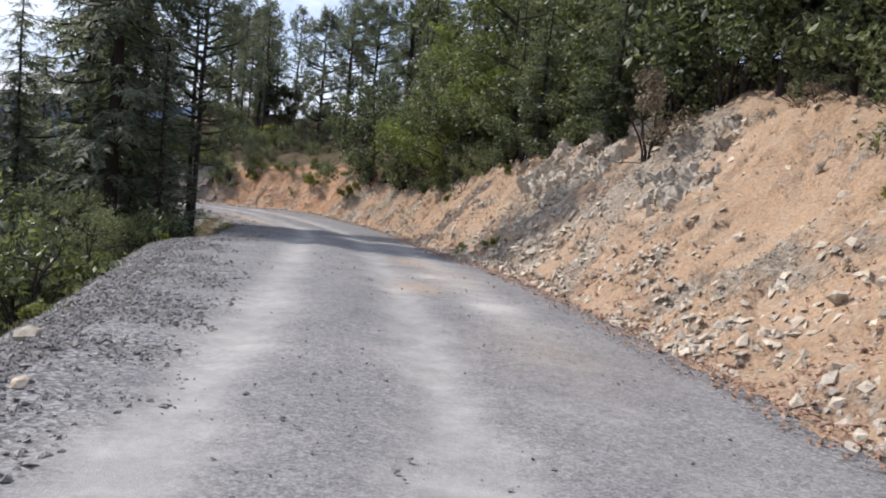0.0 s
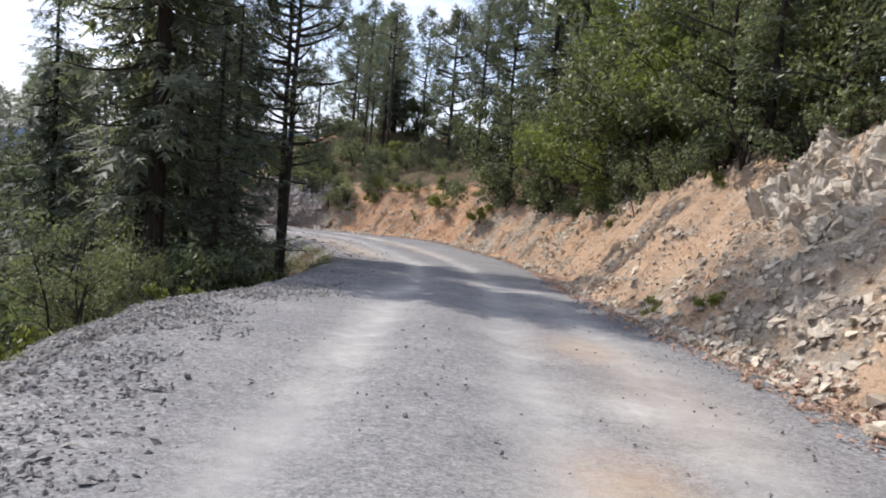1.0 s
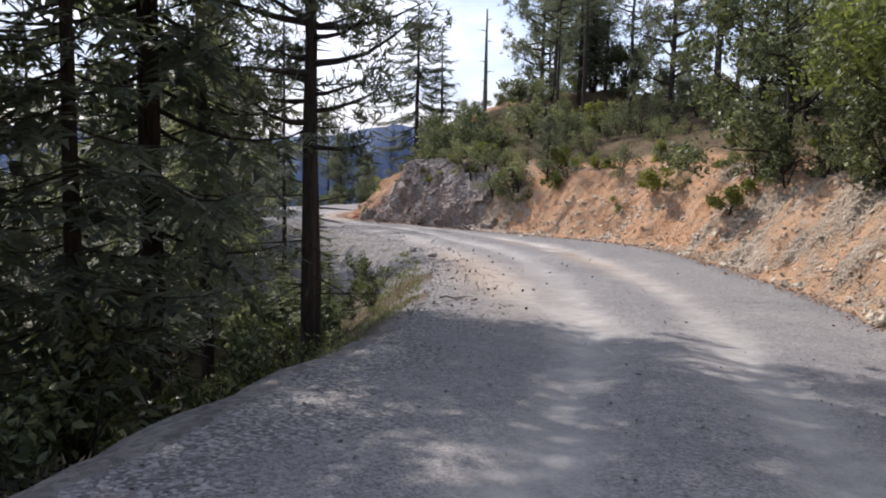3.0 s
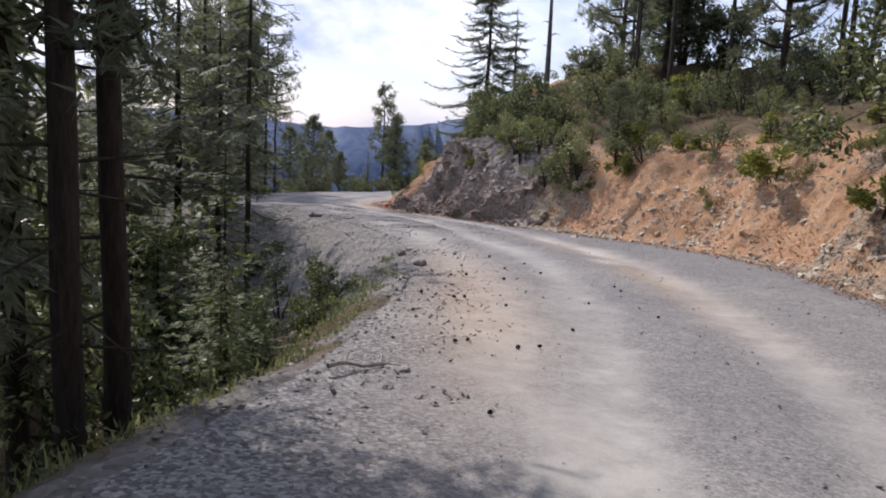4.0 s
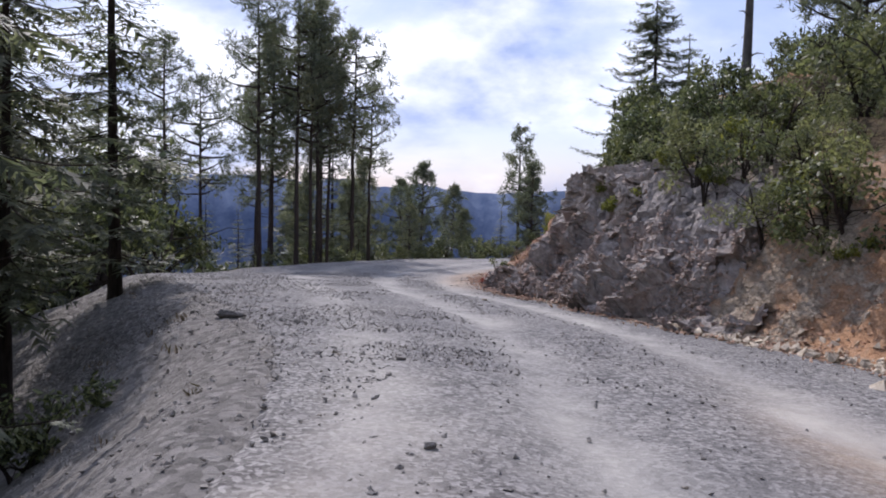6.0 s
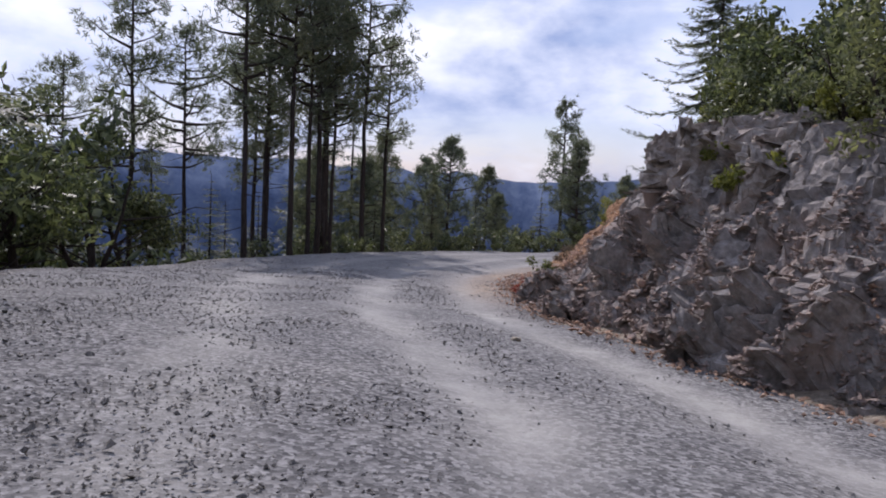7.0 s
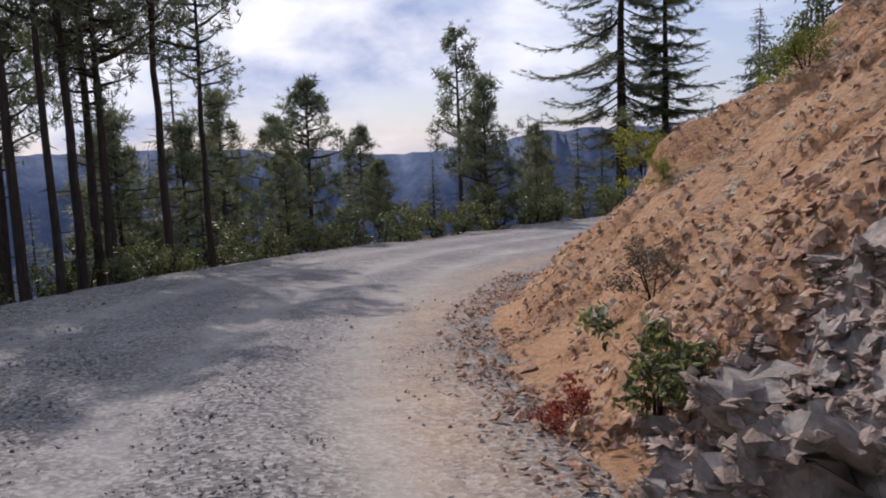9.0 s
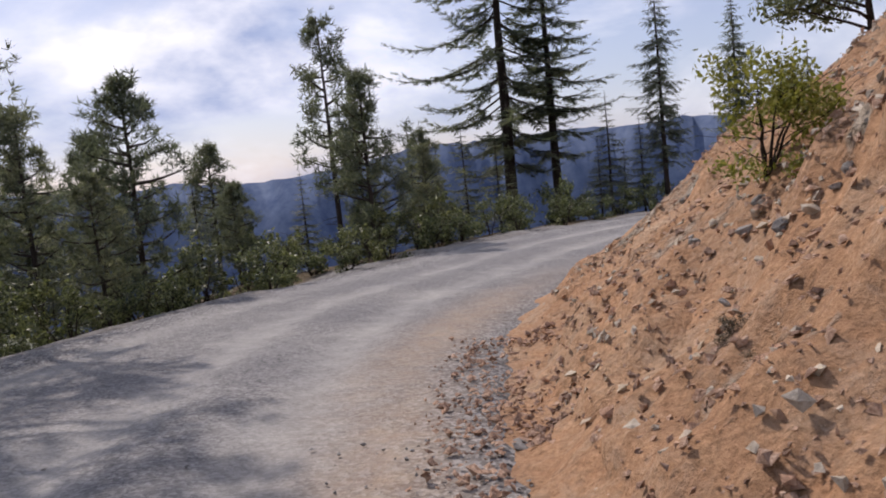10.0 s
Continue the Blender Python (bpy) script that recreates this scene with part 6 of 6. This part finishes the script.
BLOSSOM = leafy_tree(68, 0.9, 0.6, "small bush with white blossom at the road's edge", M_FLOWER, count=26, clump=0.13, low=0.1, stems=4, radius=0.02, name="white_flowering_bush", category="bush")
for k in range(14):
    u, off = 32.5 + 7.5 * k / 13, (2.2, 3.2, 4.4)[k % 3] + SRNG.uniform(-0.3, 0.3)
    plant(DARK_BUSH[k % 2], *left_spot(u, off), k * 67, SRNG.uniform(0.4, 0.6) + 0.05 * off, group="undergrowth in the hollow")
for k, (x, y, s) in enumerate(((-13.6, 40.5, 0.42), (-14.8, 40.8, 0.45), (-15.9, 41.2, 0.5), (-12.9, 39.8, 0.4), (-14.2, 39.5, 0.55), (-15.4, 39.8, 0.6), (-16.7, 40.3, 0.6), (-13.2, 38.6, 0.5), (-12.2, 38.9, 0.36))):
    plant(DARK_BUSH[k % 2], x, y, k * 61, s, group="undergrowth in the hollow")
for k in range(54):
    u, off = 74 + 30 * ((k * 0.618) % 1.0), (0.9, 2.2, 4.0, 6.5, 9.5)[k % 5] + SRNG.uniform(-0.4, 0.4)
    kind = FIR_FAR if k % 5 > 2 and k % 2 else DARK_BUSH[k % 2]
    plant(kind, *left_spot(u, off), k * 59, SRNG.uniform(0.25, 0.4) if kind is FIR_FAR else SRNG.uniform(0.28, 0.42) + 0.07 * off, group="undergrowth past the bend", label="dark green undergrowth beside the far road")
plant(BLOSSOM, -37.6, 65.7, 0, 0.8, sink=0.05)
SLOPE_SHRUB = leafy_tree(69, 1.1, 0.8, "yellow-green bush growing on the clay slope", M_SHRUB, count=330, clump=0.16, low=0.02, stems=5, radius=0.02, leaf=0.2, name="shrub", category="bush")
for k, (x, y, size) in enumerate(((-25.2, 61.75, 0.25), (-26.25, 63.7, 0.75), (-26.35, 67.0, 0.4), (-23.9, 62.0, 0.5))):
    plant(SLOPE_SHRUB, x, y, k * 90, size, sink=0.02, label="yellow-green bush growing on the clay slope")
plant(SHRUBS[0], -5.1, 45.6, 0, 0.75, label="bright green bush at the foot of the bank")
plant(SHRUBS[1], -12.0, 52.05, 30, 0.7, label="yellow-green bush on the clay bank")
plant(DARK_BUSH[1], -13.95, 52.95, 30, 0.6, label="dark green brush hanging over the bank")
for k, (u, e, s) in enumerate(((61.6, 3.7, 0.75), (62.8, 3.9, 0.8), (63.9, 4.0, 0.7), (65.0, 4.3, 0.6))):
    x, y = beside(u, e)
    plant(DARK_BUSH[k % 2], x, y, k * 70, s, label="dark green brush above the rock")
for k, (u, e, s) in enumerate(((20.5, 0.8, 0.3), (22.0, 0.5, 0.35), (24.0, 2.2, 0.35), (31.5, 1.7, 0.4), (33.5, 1.9, 0.45), (9, 2.6, 0.35), (48.2, 1.1, 0.5))):
    x, y = beside(u, e)
    plant(SHRUBS[k % 2], x, y, k * 90, s, label="green weed growing on the bank")


# ---- pine cones and a fallen branch on the road ----
def pine_cone_mesh():
    rng = np.random.default_rng(9)
    pile = Pile()
    k = np.linspace(0, 1, 9)
    pile.tube(np.stack([k * 0 + 0, k * 0, k * 0.085 - 0.042], 1), 0.004 + 0.026 * np.sin(np.pi * np.clip(k * 0.92 + 0.06, 0, 1)) ** 0.8, 8)
    n = 60
    f = (np.arange(n) + 0.5) / n
    a = np.arange(n) * 2.4
    r = 0.006 + 0.026 * np.sin(np.pi * (f * 0.92 + 0.06)) ** 0.8
    p = np.stack([np.cos(a) * r, np.sin(a) * r, f * 0.085 - 0.042], 1)
    d = np.stack([np.cos(a), np.sin(a), 0.5 + 0 * a], 1) * 0.012
    w = np.stack([-np.sin(a), np.cos(a), 0 * a], 1) * 0.008
    v = np.stack([p - w, p + w, p + d], 1)
    pile.add(v.reshape(-1, 3), tris=np.arange(3 * n).reshape(-1, 3))
    me = pile.mesh("pine_cone")
    me.materials.append(M_CONE)
    return me


CONE = pine_cone_mesh()
cones = [(-8.1, 36.2), (-8.7, 38.2), (-8.7, 35.8), (-7.0, 38.8), (-8.2, 40.7), (-8.0, 40.4), (-10.2, 41.1), (-10.9, 40.9), (-9.4, 38.4), (-9.4, 37.2), (-10.0, 38.3), (-9.5, 38.3), (-9.7, 40.1), (-10.5, 39.9), (-9.6, 41.2)]
cones += [left_spot(SRNG.uniform(34, 44), -SRNG.uniform(0.2, 3.5)) for _ in range(8)]
for x, y in cones:
    ob = new("pine_cone", CONE)
    ob.matrix_basis = pose(x, y, float(road_height(*along(np.array([[x, y]])))[0]) + 0.018, 90 + SRNG.uniform(-15, 15), 0, SRNG.uniform(0, 360)) @ Matrix.Scale(SRNG.uniform(0.4, 0.58), 4)
    tagged(ob, "dark fallen pine cone on the gravel road", "pine cone", "pine cones on the road")


def fallen_branch(x, y, turn, length, label):
    rng = np.random.default_rng(int(length * 100))
    root = thing("fallen_branch", label, "branch")
    q = np.linspace(0, 1, 8)
    pts = np.stack([(q - 0.5) * length, 0.04 * length * np.sin(q * 4), 0.03 + 0.02 * np.sin(q * 7)], 1)
    pile = Pile()
    pile.tube(pts, np.linspace(0.024, 0.008, 8), 7)
    part("stem", pile.mesh("stem", True), M_BLEACHED, root)
    for k in range(3):
        pile = Pile()
        b = pts[2 + k * 2]
        pile.tube(np.stack([b, b + np.array([0.12, (-1) ** k * 0.12, 0.05]), b + np.array([0.2, (-1) ** k * 0.26, 0.06])]), [0.012, 0.008, 0.003], 5)
        part("twig", pile.mesh("twig"), M_BLEACHED, root)
    root.matrix_basis = pose(x, y, height_at(x, y) + 0.02, 0, 8, turn)
    return root


fallen_branch(-10.7, 39.02, 113, 1.15, "bare bleached branch lying on the road's edge")
fallen_branch(-8.2, 34.6, 75, 0.6, "short dead stick on the shoulder")
